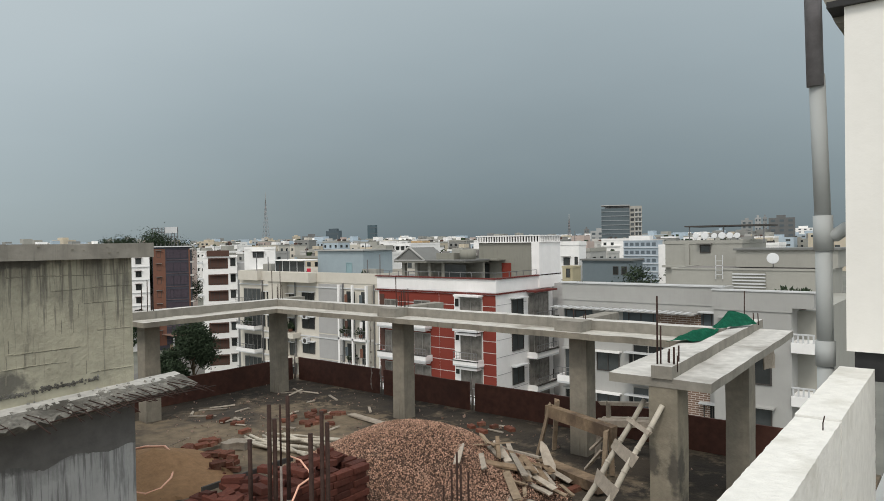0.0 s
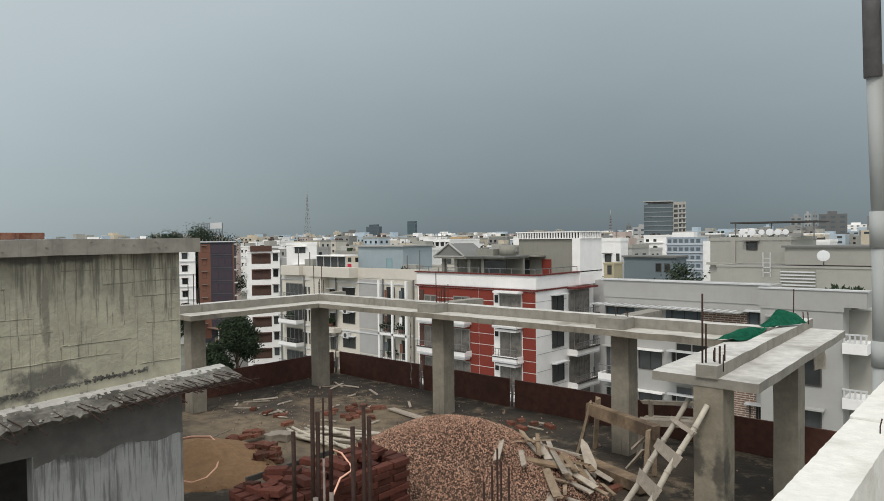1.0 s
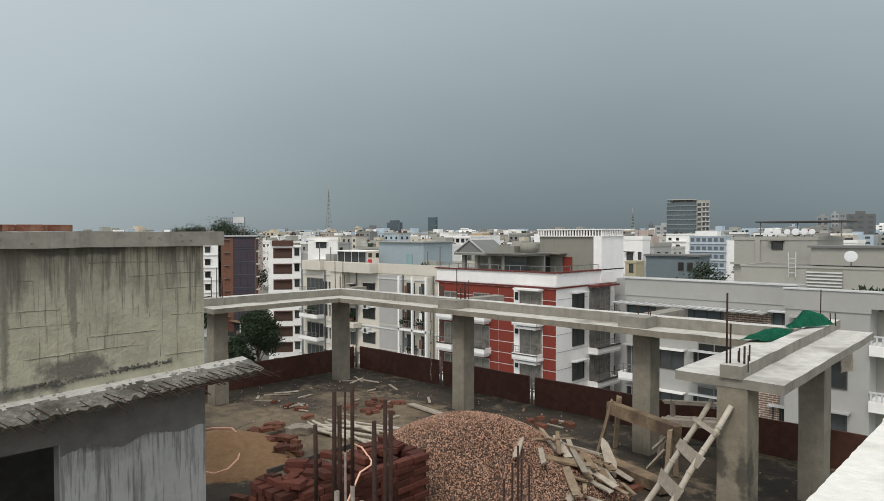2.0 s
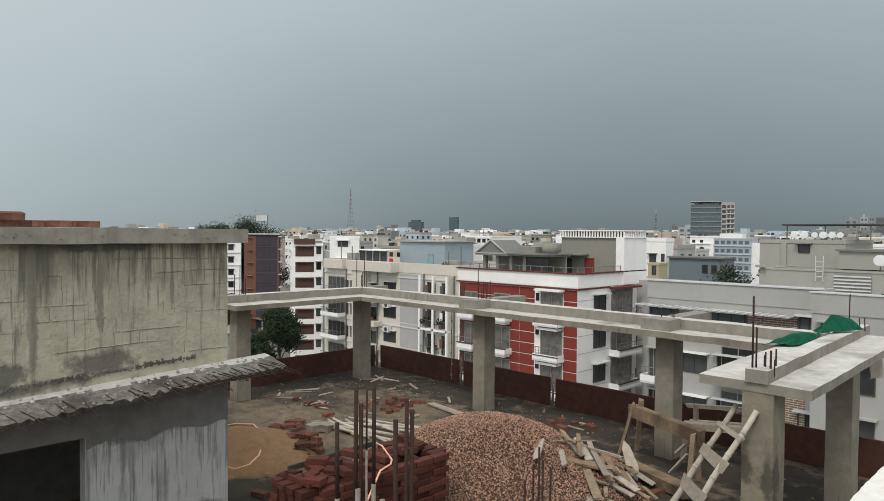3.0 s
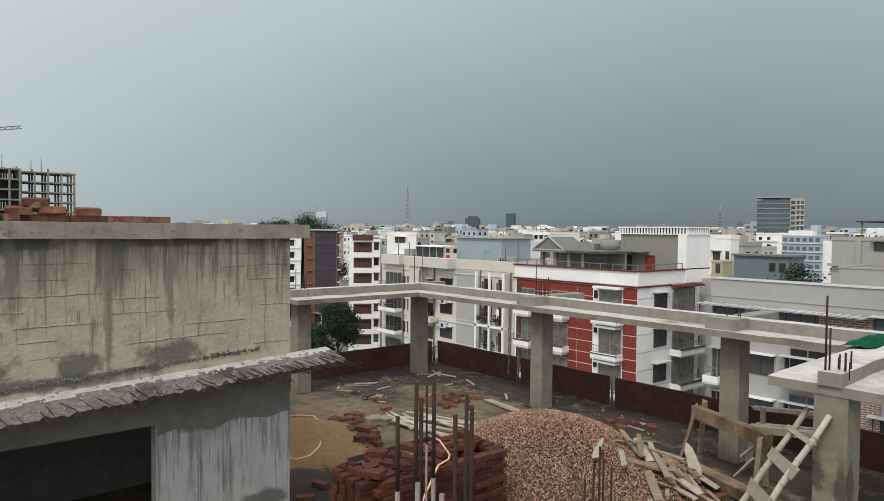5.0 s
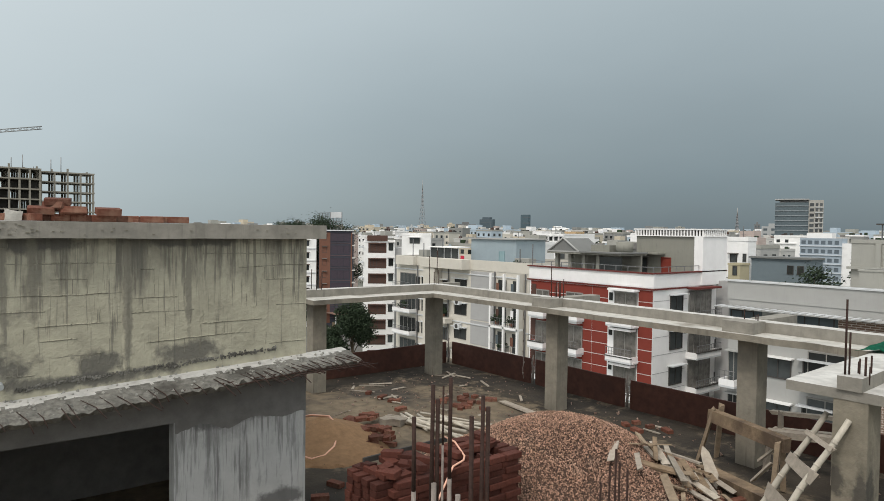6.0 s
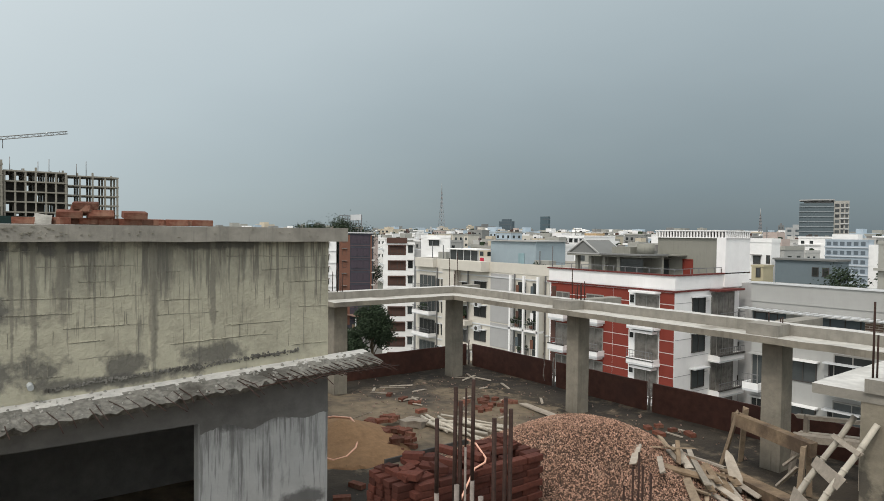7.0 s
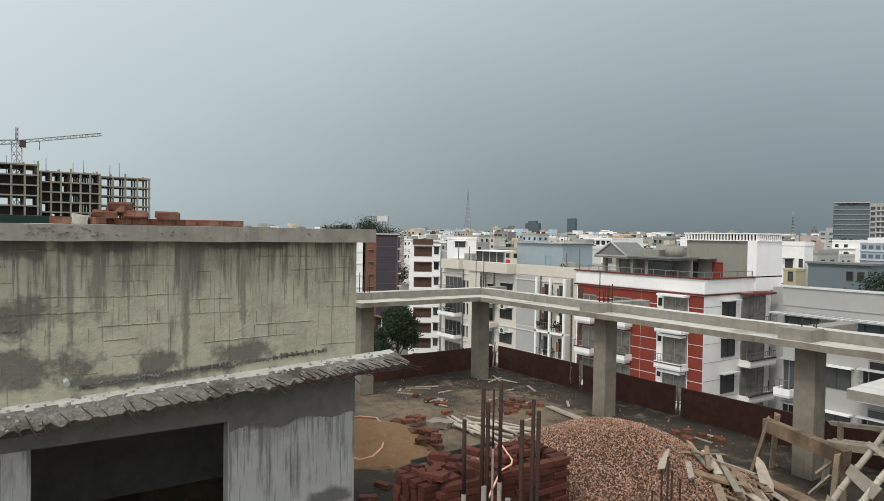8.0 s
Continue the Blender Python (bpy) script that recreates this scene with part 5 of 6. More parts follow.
tree(-95.0, 56.4, GROUND, 11.2, 3.4, 15000, 0.2, 1)
tree(-97.6, 54.4, GROUND, 7.6, 2.8, 9000, 0.2, 2)
tree(-147.0, 75.0, GROUND, 8.0, 4.5, 1400, 0.5, 3)
tree(-162.7, 88.0, GROUND, 27.4, 8.0, 34000, 0.2, 4, label="tall dark tree above the roofs")
tree(-166.7, 80.2, GROUND, 26.8, 5.5, 24000, 0.2, 5, label="tall dark tree above the roofs")
for i in range(16):
    a, d = radians(rnd.uniform(16, 64)), rnd.uniform(150, 300)
    tree(-math.sin(a) * d, math.cos(a) * d, GROUND, 23.6 - d * rnd.uniform(0.008, 0.024), rnd.uniform(3, 5), 1100, 0.42, 40 + i)
tree(-31.0, 74.0, GROUND, 20.0, 3.4, 9000, 0.17, 6)
tree(-27.5, 72.5, GROUND, 18.8, 3.2, 8000, 0.17, 8)


def shrub(x, y, z, r0, n, leaf, seed):
    r = random.Random(seed)
    t = thing("potted_plant", "leafy green plant in a roof or balcony pot", "plant", "plants on roofs and balconies", at=(x, y, z))
    part("pot", tube(bmesh.new(), [(0, 0, 0), (0, 0, 0.35)], 0.2, 10, 0.26), RUSTY_PAINT, t)
    verts, faces = [], []
    for i in range(n):
        d = Vector((r.gauss(0, 1), r.gauss(0, 1), abs(r.gauss(0, 1.1)))).normalized() * r0 * r.uniform(0.3, 1)
        c = d + Vector((0, 0, 0.4))
        u = (d + Vector((r.gauss(0, 0.3), r.gauss(0, 0.3), 0.1)) * r0).normalized() * leaf
        v = u.orthogonal().normalized() * leaf * 0.3
        k = len(verts)
        verts += [c - u, c - v, c + u, c + v]
        faces.append((k, k + 1, k + 2, k + 3))
    me = bpy.data.meshes.new("foliage")
    me.from_pydata(verts, [], faces)
    me.materials.append(LEAF)
    part("foliage", me, None, t)


for i, (x, y, z, r0) in enumerate(((-75.5, 52.9, -7.3, 0.9), (-74.5, 52.8, -13.3, 0.7), (-67.3, 53.2, -7.3, 0.9), (-67.2, 53.2, -7.3, 0.7), (-57, 53.0, -7.1, 0.8), (-54.6, 53.0, -7.1, 0.8), (-56, 53.0, -10.1, 0.7),
                                   (-8.9, 42.3, -0.55, 0.9), (-8.1, 42.2, -0.55, 0.8), (-23.5, 45.2, -0.7, 0.7), (-21.5, 45.6, -0.7, 0.6), (-19.8, 45.0, -0.7, 0.6), (-56.0, 55, -1.0, 0.9), (-54.6, 54.6, -1.0, 0.7),
                                   (-71.9, 54.6, -1.0, 0.7), (-66.0, 54.4, -1.0, 0.7), (-42.5, 46.4, -0.6, 0.5), (-34.0, 46.4, -0.6, 0.5))):
    shrub(x, y, z, r0, 130, 0.2, 20 + i)

# billboard frame above the trees
b = thing("billboard_frame", "bare steel rooftop billboard frame", "billboard frame", at=(-160, 88, 3.2))
for i in range(9):
    part("upright", boxes((-6 + 1.5 * i, 0, -2, -5.85 + 1.5 * i, 0.15, 4.8)), RAIL, b)
for z in (1.2, 2.4, 3.6, 4.7):
    part("crossbar", boxes((-6.2, -0.1, z, 6.4, 0, z + 0.14)), RAIL, b)
part("board", boxes((0.5, -0.16, 3.4, 6.2, -0.11, 4.9)), FRAME_W, b)

# ---- on the roof slab ----
rb = random.Random(11)
# the stack's bricks are a darker maroon than the loose ones
DARKBRICK = material("dark_maroon_brick", (0.085, 0.027, 0.018), 0.92, 0.3, 20, 0.4, coarse=0.9, second=(0.045, 0.02, 0.016), piece=0.35)
BRICK_ME = data("brick", boxes((-0.12, -0.057, 0, 0.12, 0.057, 0.07)), BRICK, bevel=0.006)
BROKEN_ME = data("brick", roughen(boxes((-0.07, -0.055, 0, 0.07, 0.055, 0.065)), 0.07, 0.012, 14), BRICK)


STACK_ME = data("brick", boxes((-0.12, -0.057, 0, 0.12, 0.057, 0.07)), DARKBRICK, bevel=0.006)
STACK_BROKEN = data("brick", roughen(boxes((-0.07, -0.055, 0, 0.07, 0.055, 0.065)), 0.07, 0.012, 14), DARKBRICK)


def piece(name, me, parent, m):
    ob = new(name, me)
    ob.parent, ob.matrix_local = parent, m
    return ob


def loose_brick(x, y, z, turn, tilt=0.0, half=False):
    ob = new("loose_brick", BROKEN_ME if half else BRICK_ME)
    ob.matrix_world = pose(x, y, z, tilt, 0, turn)
    return tagged(ob, "broken red clay brick lying loose" if half else "red clay brick lying loose", "brick", "loose bricks on the roof")


# brick stack
stack = thing("brick_stack", "tall stack of red clay bricks with a sloppy top", "brick stack", at=(-6.0, 4.58, 0))
part("inner_bricks", boxes((-0.22, -0.7, 0, 0.2, 0.75, 0.9)), DARKBRICK, stack)
for k in range(14):
    z, j = 0.073 * k, 0.006
    for i in range(7):
        y = -0.70 + 0.25 * i + (0.06 if k % 2 else 0)
        piece("brick", STACK_ME, stack, pose(0.31 + rb.uniform(-j, j) * 3, y, z, 0, 0, 90 + rb.uniform(-3, 3)))
    for i in range(4):
        x = -0.28 + 0.16 * i
        piece("brick", STACK_ME, stack, pose(x, -0.84 + rb.uniform(-0.02, 0.01), z, 0, 0, 90 + rb.uniform(-3, 3)))
        if k > 5:
            piece("brick", STACK_ME, stack, pose(x, 0.93, z, 0, 0, 90 + rb.uniform(-3, 3)))
for i in range(44):
    x, y = rb.uniform(-0.33, 0.22), rb.uniform(-0.82, 0.85)
    z = 0.96 + 0.05 * rb.random() + (0.06 if i > 22 else 0)
    piece("brick", STACK_ME if i % 4 else STACK_BROKEN, stack, pose(x, y, z, rb.uniform(-9, 9), rb.uniform(-8, 8), rb.choice((0, 90, 45, 20)) + rb.uniform(-14, 14)))
solid("steel_strip", boxes((-0.012, -0.62, 0, 0.012, 0.62, 0.06)), FRAME_D, "dark steel strip lying along the bricks", "steel strip", at=(-6.45, 4.5, 1.0), turn=3)
solid("orange_pipe", tube(bmesh.new(), [(-6.33, 4.97, 1.12), (-6.1, 4.93, 1.13), (-5.72, 4.76, 1.10), (-5.64, 4.68, 1.09), (-5.6, 4.5, 1.07), (-5.5, 4.25, 0.85), (-5.42, 4.0, 0.55)], 0.011, 8), ORANGE, "pale orange bent plastic pipe lying over the bricks", "pipe")

# brick chip heap: a mound under thousands of chips
GX, GY = -6.62, 7.35


def heap(x, y):
    r = math.hypot(x / 2.25, y / 2.2)
    return 1.11 * max(0.0, 1 - r) ** 0.92 * (1 - 0.16 * math.exp(-(r / 0.16) ** 2)) + 0.05 * noise.noise((x * 1.3, y * 1.3, 0)) * (r < 1.05)


bm = bmesh.new()
bmesh.ops.create_grid(bm, x_segments=70, y_segments=70, size=2.5)
for v in bm.verts:
    v.co.z = heap(v.co.x, v.co.y) - 0.02 if math.hypot(v.co.x, v.co.y) < 2.3 else -0.04
# the mound's dark colour stands for shade in the gaps between chips
gravel = solid("gravel_heap", bm, material("chip_gap_shade", (0.10, 0.063, 0.047), 0.97, 0.4, 40, 0.5, coarse=0.4), "heap of pinkish crushed brick chips", "gravel heap", kind="stuff", at=(GX, GY, 0))
rc = random.Random(5)
verts, faces = [], []
TET = [(-1, -0.7, -0.6), (1, -0.8, -0.5), (0.1, 1, -0.6), (-0.2, -0.3, 0.8), (0.7, 0.5, 0.5)]
ro = rb
for i in range(60000):
    rb = ro if i < 48000 else rc
    a, q = rb.uniform(0, 6.283), 2.35 * math.sqrt(rb.random())
    x, y = q * math.cos(a), q * math.sin(a)
    if q > 2.0 and rb.random() < (q - 2.0) * 2.4:
        continue
    s = rb.uniform(0.0055, 0.0145)
    m = pose(x, y, heap(x, y) + rb.uniform(0.0, 0.014), rb.uniform(0, 360), rb.uniform(0, 360), rb.uniform(0, 360))
    k = len(verts)
    verts += [m @ (Vector(p) * s * rb.uniform(0.7, 1.25)) for p in TET]
    faces += [(k, k + 2, k + 1), (k, k + 1, k + 3), (k + 1, k + 4, k + 3), (k + 1, k + 2, k + 4), (k + 2, k, k + 3), (k + 2, k + 3, k + 4)]
rb = ro
me = bpy.data.meshes.new("chips")
me.from_pydata(verts, [], faces)
me.materials.append(CHIPS)
ob = new("chips", me)
ob.parent = gravel
loose_brick(GX - 0.3, GY - 1.35, heap(-0.3, -1.35) + 0.01, 30, 14)

# upright starter rods, cement-splashed below
for x, y, z, r, pale in ((-3.32, 2.32, 2.47, 0.013, 2.02), (-3.25, 2.40, 2.67, 0.013, 1.9), (-3.235, 2.43, 2.58, 0.013, 1.7), (-3.19, 2.49, 2.71, 0.012, 2.1), (-3.10, 2.59, 2.48, 0.014, 1.2), (-3.06, 2.63, 2.61, 0.012, 1.2),
                         (-3.045, 2.66, 2.54, 0.013, 1.2), (-3.22, 2.46, 2.66, 0.006, 2.3)):
    t = thing("rebar", "rusty upright steel starter rod, pale below", "rebar", "upright rods", at=(x, y, 0))
    lean = rb.uniform(-0.012, 0.012)
    part("rod", tube(bmesh.new(), [(0, 0, pale), (lean, 0, z)], r, 8), REBAR, t)
    part("splashed_foot", tube(bmesh.new(), [(0, 0, 0), (0, 0, pale)], r + 0.0015, 8), LIMED, t, "cement-splashed pale lower end")
for x, y, z in ((-3.235, 2.40, 2.08), (-3.13, 2.50, 2.02)):
    solid("splashed_rod", tube(bmesh.new(), [(0, 0, 0), (0.01, 0, z)], 0.016, 10), LIMED, "cement-splashed grey upright steel rod", "rebar", "upright rods", at=(x, y, 0))
for x, y, z in ((-3.18, 4.07, 1.98), (-3.21, 4.04, 1.85), (-3.16, 4.09, 1.88), (-3.11, 4.12, 1.83), (-3.26, 4.0, 1.72)):
    solid("rebar", tube(bmesh.new(), [(0, 0, 0), (0.01, 0, z)], 0.008, 8), REBAR, "thin rusty upright steel rod", "rebar", "upright rods", at=(x, y, 0))

# rods on the roof frame
for cx, cy, tops in ((-13.45, 10.27, (2.95, 2.63, 3.09, 2.6, 2.55)), (-9.35, 10.27, (2.88, 2.61, 2.6, 2.64, 2.58, 2.5)), (-5.3, 10.27, (2.42, 2.36, 2.33)), (-2.85, 11.2, (2.75, 2.42, 2.4)), (-13.45, 7.0, (2.7, 2.9, 2.55, 2.62))):
    for i, z in enumerate(tops):
        x, y = cx + (-0.1, 0.1, 0.0, 0.09, -0.08, 0.02)[i], cy + (-0.08, -0.06, 0.08, 0.07, 0.05, -0.1)[i]
        solid("column_rod", tube(bmesh.new(), [(0, 0, UZ - 0.03), (rb.uniform(-0.01, 0.01), 0, z)], 0.009, 6), REBAR, "rusty steel rod rising from a column head", "rebar", "rods on the column heads", at=(x, y, 0))
for i, (dx, dy, z, r) in enumerate(((-0.08, -0.08, 3.0, 0.011), (-0.055, -0.05, 2.68, 0.010), (0.0, 0.05, 2.42, 0.009), (-0.03, 0.1, 2.38, 0.008), (0.07, 0.0, 2.45, 0.012), (0.1, 0.02, 2.36, 0.008), (0.05, 0.2, 2.44, 0.010))):
    solid("column_rod", tube(bmesh.new(), [(0, 0, PZ1 + 0.05), (0.003, 0, z - 0.03)], r, 6), REBAR, "rusty steel rod rising from a column head", "rebar", "rods on the column heads", at=(-2.7 + dx, 7.2 + dy, 0))

# blocks and stubs where columns meet the band
for cx in (COLX[1], COLX[2]):
    solid("concrete_block", roughen(boxes((cx - 0.24, 9.78, PZ1 + 0.002, cx + 0.24, 10.165, UZ + 0.012)), 0.25, 0.007), CONCRETE, "raised concrete block on the lintel", "concrete block")
    solid("beam_stub", roughen(boxes((cx - 0.13, 10.425, PZ0 + 0.102, cx + 0.13, 11.45, UZ + 0.01)), 0.4, 0.006), CONCRETE, "short concrete beam stub beyond the lintel", "beam stub")
solid("beam_stub", roughen(boxes((-13.58, 10.425, PZ0 + 0.102, -13.32, 11.0, UZ + 0.01)), 0.4, 0.006), CONCRETE, "short concrete beam stub beyond the lintel", "beam stub")

# green net on the cross lintel
bm = bmesh.new()
n = 26
grid = []
for i in range(n + 1):
    s = i / n
    row = []
    for j in range(9):
        q = j / 8 - 0.5
        x = -3.40 + 0.40 * s + q * (0.32 + 0.22 * s)
        y = 9.5 + 1.35 * s + q * 0.28
        lift = 0.145 * min(1.0, max(0.0, (x + 2.95 + 0.058 * (y - 7.05)) / 0.1))
        bulge = (0.15 + 0.05 * s + 0.08 * math.exp(-((s - 0.86) / 0.13) ** 2)) * min(1.0, 0.25 + 3.0 * s) * max(0, 1 - abs(2 * q) ** 2.2) + 0.03 * noise.noise((s * 8, q * 6, 0))
        z = PZ1 + 0.02 + lift + 0.78 * max(0.0, bulge)
        row.append(bm.verts.new((x, y, z)))
    grid.append(row)
for i in range(n):
    for j in range(8):
        bm.faces.new((grid[i][j], grid[i + 1][j], grid[i + 1][j + 1], grid[i][j + 1])).smooth = True
bmesh.ops.solidify(bm, geom=bm.faces[:], thickness=0.012)
solid("safety_net", bm, NET, "bundled green safety net lying on the lintel", "net")
solid("hanging_rag", roughen(boxes((-0.1, 0, -0.34, 0.12, 0.015, 0)), 0.08, 0.035, 6), PALEWOOD, "pale torn rag hanging below the lintel edge", "rag", at=(-2.48, 10.6, 2.0), turn=60)

# ---- timber ----
def plank(name, a, b, wide, thick, mat, label, category, group="", roll=0.0, parent=None):
    a, b = Vector(a), Vector(b)
    d = b - a
    m = Matrix.Translation(a) @ d.to_track_quat("X", "Z").to_matrix().to_4x4() @ pose(0, 0, 0, roll)
    bm = boxes((0, -wide / 2, -thick / 2, d.length, wide / 2, thick / 2))
    for v in bm.verts:
        v.co.y += rb.uniform(-0.12, 0.12) * wide
        v.co.x += rb.uniform(-0.03, 0.03)
    me = data(name, roughen(bm, 0.5, 0.006, 3, a.x), mat)
    ob = new(name, me)
    if parent:
        ob.parent = parent
        ob.matrix_local = parent.matrix_world.inverted() @ m
    else:
        ob.matrix_world = m
        tagged(ob, label, category, group)
    return ob


# ladder
lad = thing("ladder", "bamboo ladder with nailed plank rungs leaning on a column", "ladder", at=(-3.6, 6.2, 0))
li = lad.matrix_world.inverted()
T2, RD, LD = Vector((-2.69, 7.02, 1.82)), Vector((0.76, -0.65, 0)), Vector((-0.65, -0.76, 0))
T1 = T2 - RD * 0.4
F1, F2 = T1 + LD * 1.18, T2 + LD * 1.18
F1.z = F2.z = 0.0
for top_p, foot in ((T1 - Vector((0, 0, 0.03)), F1), (T2, F2)):
    pts = [li @ (foot + (top_p - foot) * (k / 8) + Vector((0.008 * math.sin(k * 2), 0.008 * math.cos(k * 3), 0))) for k in range(9)]
    rail = part("rail", tube(bmesh.new(), pts, 0.036, 10, 0.028), BAMBOO, lad, "dry bamboo pole")
    for k in range(1, 8):
        part("knot", tube(bmesh.new(), [pts[k], pts[k] + (pts[k] - pts[k - 1]).normalized() * 0.018], 0.040 - 0.001 * k, 10), BAMBOO, rail)
for k, wd in ((0.14, 0.09), (0.33, 0.12), (0.52, 0.12), (0.70, 0.11), (0.85, 0.055)):
    a, b = F1 + (T1 - F1) * k - RD * 0.07, F2 + (T2 - F2) * (k - 0.015) + RD * 0.05
    off = Vector((0.03, -0.03, 0.03))
    plank("rung", a + off, b + off, wd, 0.022, PALEWOOD, "", "", roll=58 + rb.uniform(-10, 10), parent=lad)

OLDWOOD = material("old_stained_timber", (0.25, 0.18, 0.115), 0.9, 0.4, 9, 0.5, coarse=2.0, second=(0.10, 0.07, 0.048), bias=0.48)
# trestle: a heavy beam on splayed legs
tre = thing("trestle", "rough timber trestle with a heavy cross beam", "trestle", at=(-4.95, 9.6, 0))
A, B = Vector((-5.68, 9.80, 0.76)), Vector((-4.28, 9.26, 0.74))
plank("cross_beam", A, B, 0.13, 0.19, OLDWOOD, "", "", parent=tre)
for e, f in ((A + Vector((0.06, -0.06, 0.12)), (-5.86, 9.72, 0)), (A + Vector((0.1, 0.1, 0.16)), (-5.78, 10.12, 0)), (B + Vector((-0.08, -0.08, 0.05)), (-4.35, 9.02, 0)), (B + Vector((-0.1, 0.1, 0.05)), (-4.42, 9.5, 0))):
    plank("leg", f, e, 0.07, 0.05, WOOD, "", "", parent=tre)
plank("brace", (-4.75, 9.28, 0.12), (-4.4, 9.1, 0.5), 0.06, 0.03, PALEWOOD, "", "", parent=tre)
plank("brace", (-4.78, 9.5, 0.35), (-4.5, 9.4, 0.62), 0.06, 0.03, PALEWOOD, "", "", parent=tre)
plank("long_timber", (-5.4, 9.12, 0.11), (-4.2, 8.66, 0.13), 0.22, 0.16, OLDWOOD, "heavy rough timber baulk lying on the slab", "timber")
for a, b, wd, th in (((-5.15, 10.6, 0.80), (-4.05, 10.9, 0.86), 0.09, 0.06), ((-4.95, 10.1, 0.62), (-3.95, 10.4, 0.66), 0.16, 0.1), ((-5.1, 10.6, 0.55), (-4.05, 10.95, 0.6), 0.12, 0.05)):
    plank("shutter_timber", a, b, wd, th, PALEWOOD, "pale formwork timber resting on a frame", "timber", "formwork timbers")
for x, y in ((-5.0, 10.62), (-4.2, 10.84)):
    plank("timber_prop", (x, y, 0), (x, y, 0.84), 0.08, 0.06, PALEWOOD, "upright pale timber prop under boards", "timber", "formwork timbers")
for a, b in (((-5.0, 10.15, 0.0), (-4.9, 10.1, 0.62)), ((-4.1, 10.34, 0), (-4.1, 10.34, 0.62))):
    plank("timber_prop", a, b, 0.07, 0.06, PALEWOOD, "upright pale timber prop under boards", "timber", "formwork timbers")

# timber offcuts beside the heap
OFFCUT = "pale weathered timber offcut thrown on a heap"
for i in range(22):
    c = Vector((-5.15 + rb.gauss(0, 0.28), 8.1 + rb.gauss(0, 0.36), 0))
    c.z = 0.03 + 0.006 * i + max(0, heap(c.x - GX, c.y - GY))
    ang, ln = rb.choice((rb.uniform(-60, -20), rb.uniform(10, 50), rb.uniform(-60, -40))), rb.uniform(0.3, 0.8)
    d = Vector((math.cos(radians(ang)), math.sin(radians(ang)), rb.uniform(-0.12, 0.12))) * ln / 2
    plank("timber_offcut", c - d, c + d, rb.uniform(0.05, 0.1), rb.uniform(0.018, 0.03), rb.choice((PALEWOOD, WOOD, OLDWOOD)), OFFCUT, "timber", "timber offcuts", roll=rb.uniform(-25, 25))
# the uppermost laths: middle, turn, length, width
for x, y, z, ang, ln, wd in (
    (-5.86, 8.96, 0.27, -9, 1.09, 0.05), (-5.39, 8.11, 0.2, -49, 1.7, 0.11), (-5.80, 8.85, 0.25, -50, 1.0, 0.07), (-5.64, 8.43, 0.23, 32, 0.27, 0.09),
    (-5.00, 8.15, 0.28, -25, 1.06, 0.07), (-5.25, 8.04, 0.18, -5, 0.43, 0.08), (-5.09, 7.67, 0.22, 30, 0.27, 0.1), (-4.94, 7.83, 0.26, -57, 0.9, 0.05),
    (-4.87, 8.06, 0.16, -21, 0.58, 0.1), (-4.69, 8.07, 0.2, -27, 0.8, 0.05), (-4.85, 8.33, 0.22, -47, 0.73, 0.06), (-5.22, 8.55, 0.22, -48, 0.4, 0.06),
    (-4.55, 8.31, 0.12, -39, 0.47, 0.05), (-4.9, 7.38, 0.2, -44, 0.35, 0.09), (-4.66, 7.58, 0.16, -1, 0.28, 0.08)):
    d = Vector((math.cos(radians(ang)), math.sin(radians(ang)), rb.uniform(-0.06, 0.06))) * ln / 2
    c = Vector((x, y, z))
    for _ in range(4):
        lift = max(z, heap(c.x - GX, c.y - GY) + 0.06)
        c = Vector((x, y, 0)) * ((3.6 - lift) / (3.6 - z)) + Vector((0, 0, lift))
    plank("timber_offcut", c - d, c + d, wd, 0.024, rb.choice((PALEWOOD, PALEWOOD, WOOD)), OFFCUT, "timber", "timber offcuts", roll=rb.uniform(-20, 20))
# a pointed board standing in the heap
bm = bmesh.new()
sec = [(-0.3, 0.01), (-0.2, 0.06), (0.12, 0.085), (0.26, 0.03), (0.31, 0.0)]
up_v = [bm.verts.new((x, w, 0.014)) for x, w in sec] + [bm.verts.new((x, -w, 0.014)) for x, w in reversed(sec)]
lo_v = [bm.verts.new((v.co.x, v.co.y, -0.014)) for v in up_v]
bm.faces.new(up_v)
bm.faces.new(lo_v[::-1])
for i in range(len(up_v)):
    bm.faces.new((up_v[i], lo_v[i], lo_v[(i + 1) % len(up_v)], up_v[(i + 1) % len(up_v)]))
ob = solid("pointed_board", bm, PALEWOOD, "pointed pale board standing askew in the offcuts", "timber")
ob.matrix_world = pose(-5.13, 8.80, 0.30, 25, 50, -30)

# bamboo poles on the slab
for i in range(15):
    x0, y0 = -10.5 + rb.uniform(-0.15, 0.45), 7.0 + 0.058 * i + rb.uniform(-0.08, 0.08)
    ln, an = rb.uniform(0.9, 1.75), radians(14 + rb.uniform(-26, 22))
    r = rb.uniform(0.018, 0.036)
    z = 0.04 + 0.02 * (i % 3)
    bm = bmesh.new()
    pts = [(ln * k / 5, 0.01 * math.sin(k * 1.7 + i), z) for k in range(6)]
    tube(bm, pts, r, 8, r * 0.85)
    for k in range(1, 5):
        tube(bm, [pts[k], (pts[k][0] + 0.015, pts[k][1], z)], r * 1.08, 8)
    solid("bamboo_pole", bm, BAMBOO, "short pale bamboo pole lying in a loose pile", "bamboo pole", "bamboo poles on the slab", at=(x0, y0, 0), turn=math.degrees(an))
plank("plank", (-10.25, 9.62, 0.05), (-9.2, 9.5, 0.05), 0.14, 0.035, PALEWOOD, "pale plank lying on the slab", "plank")
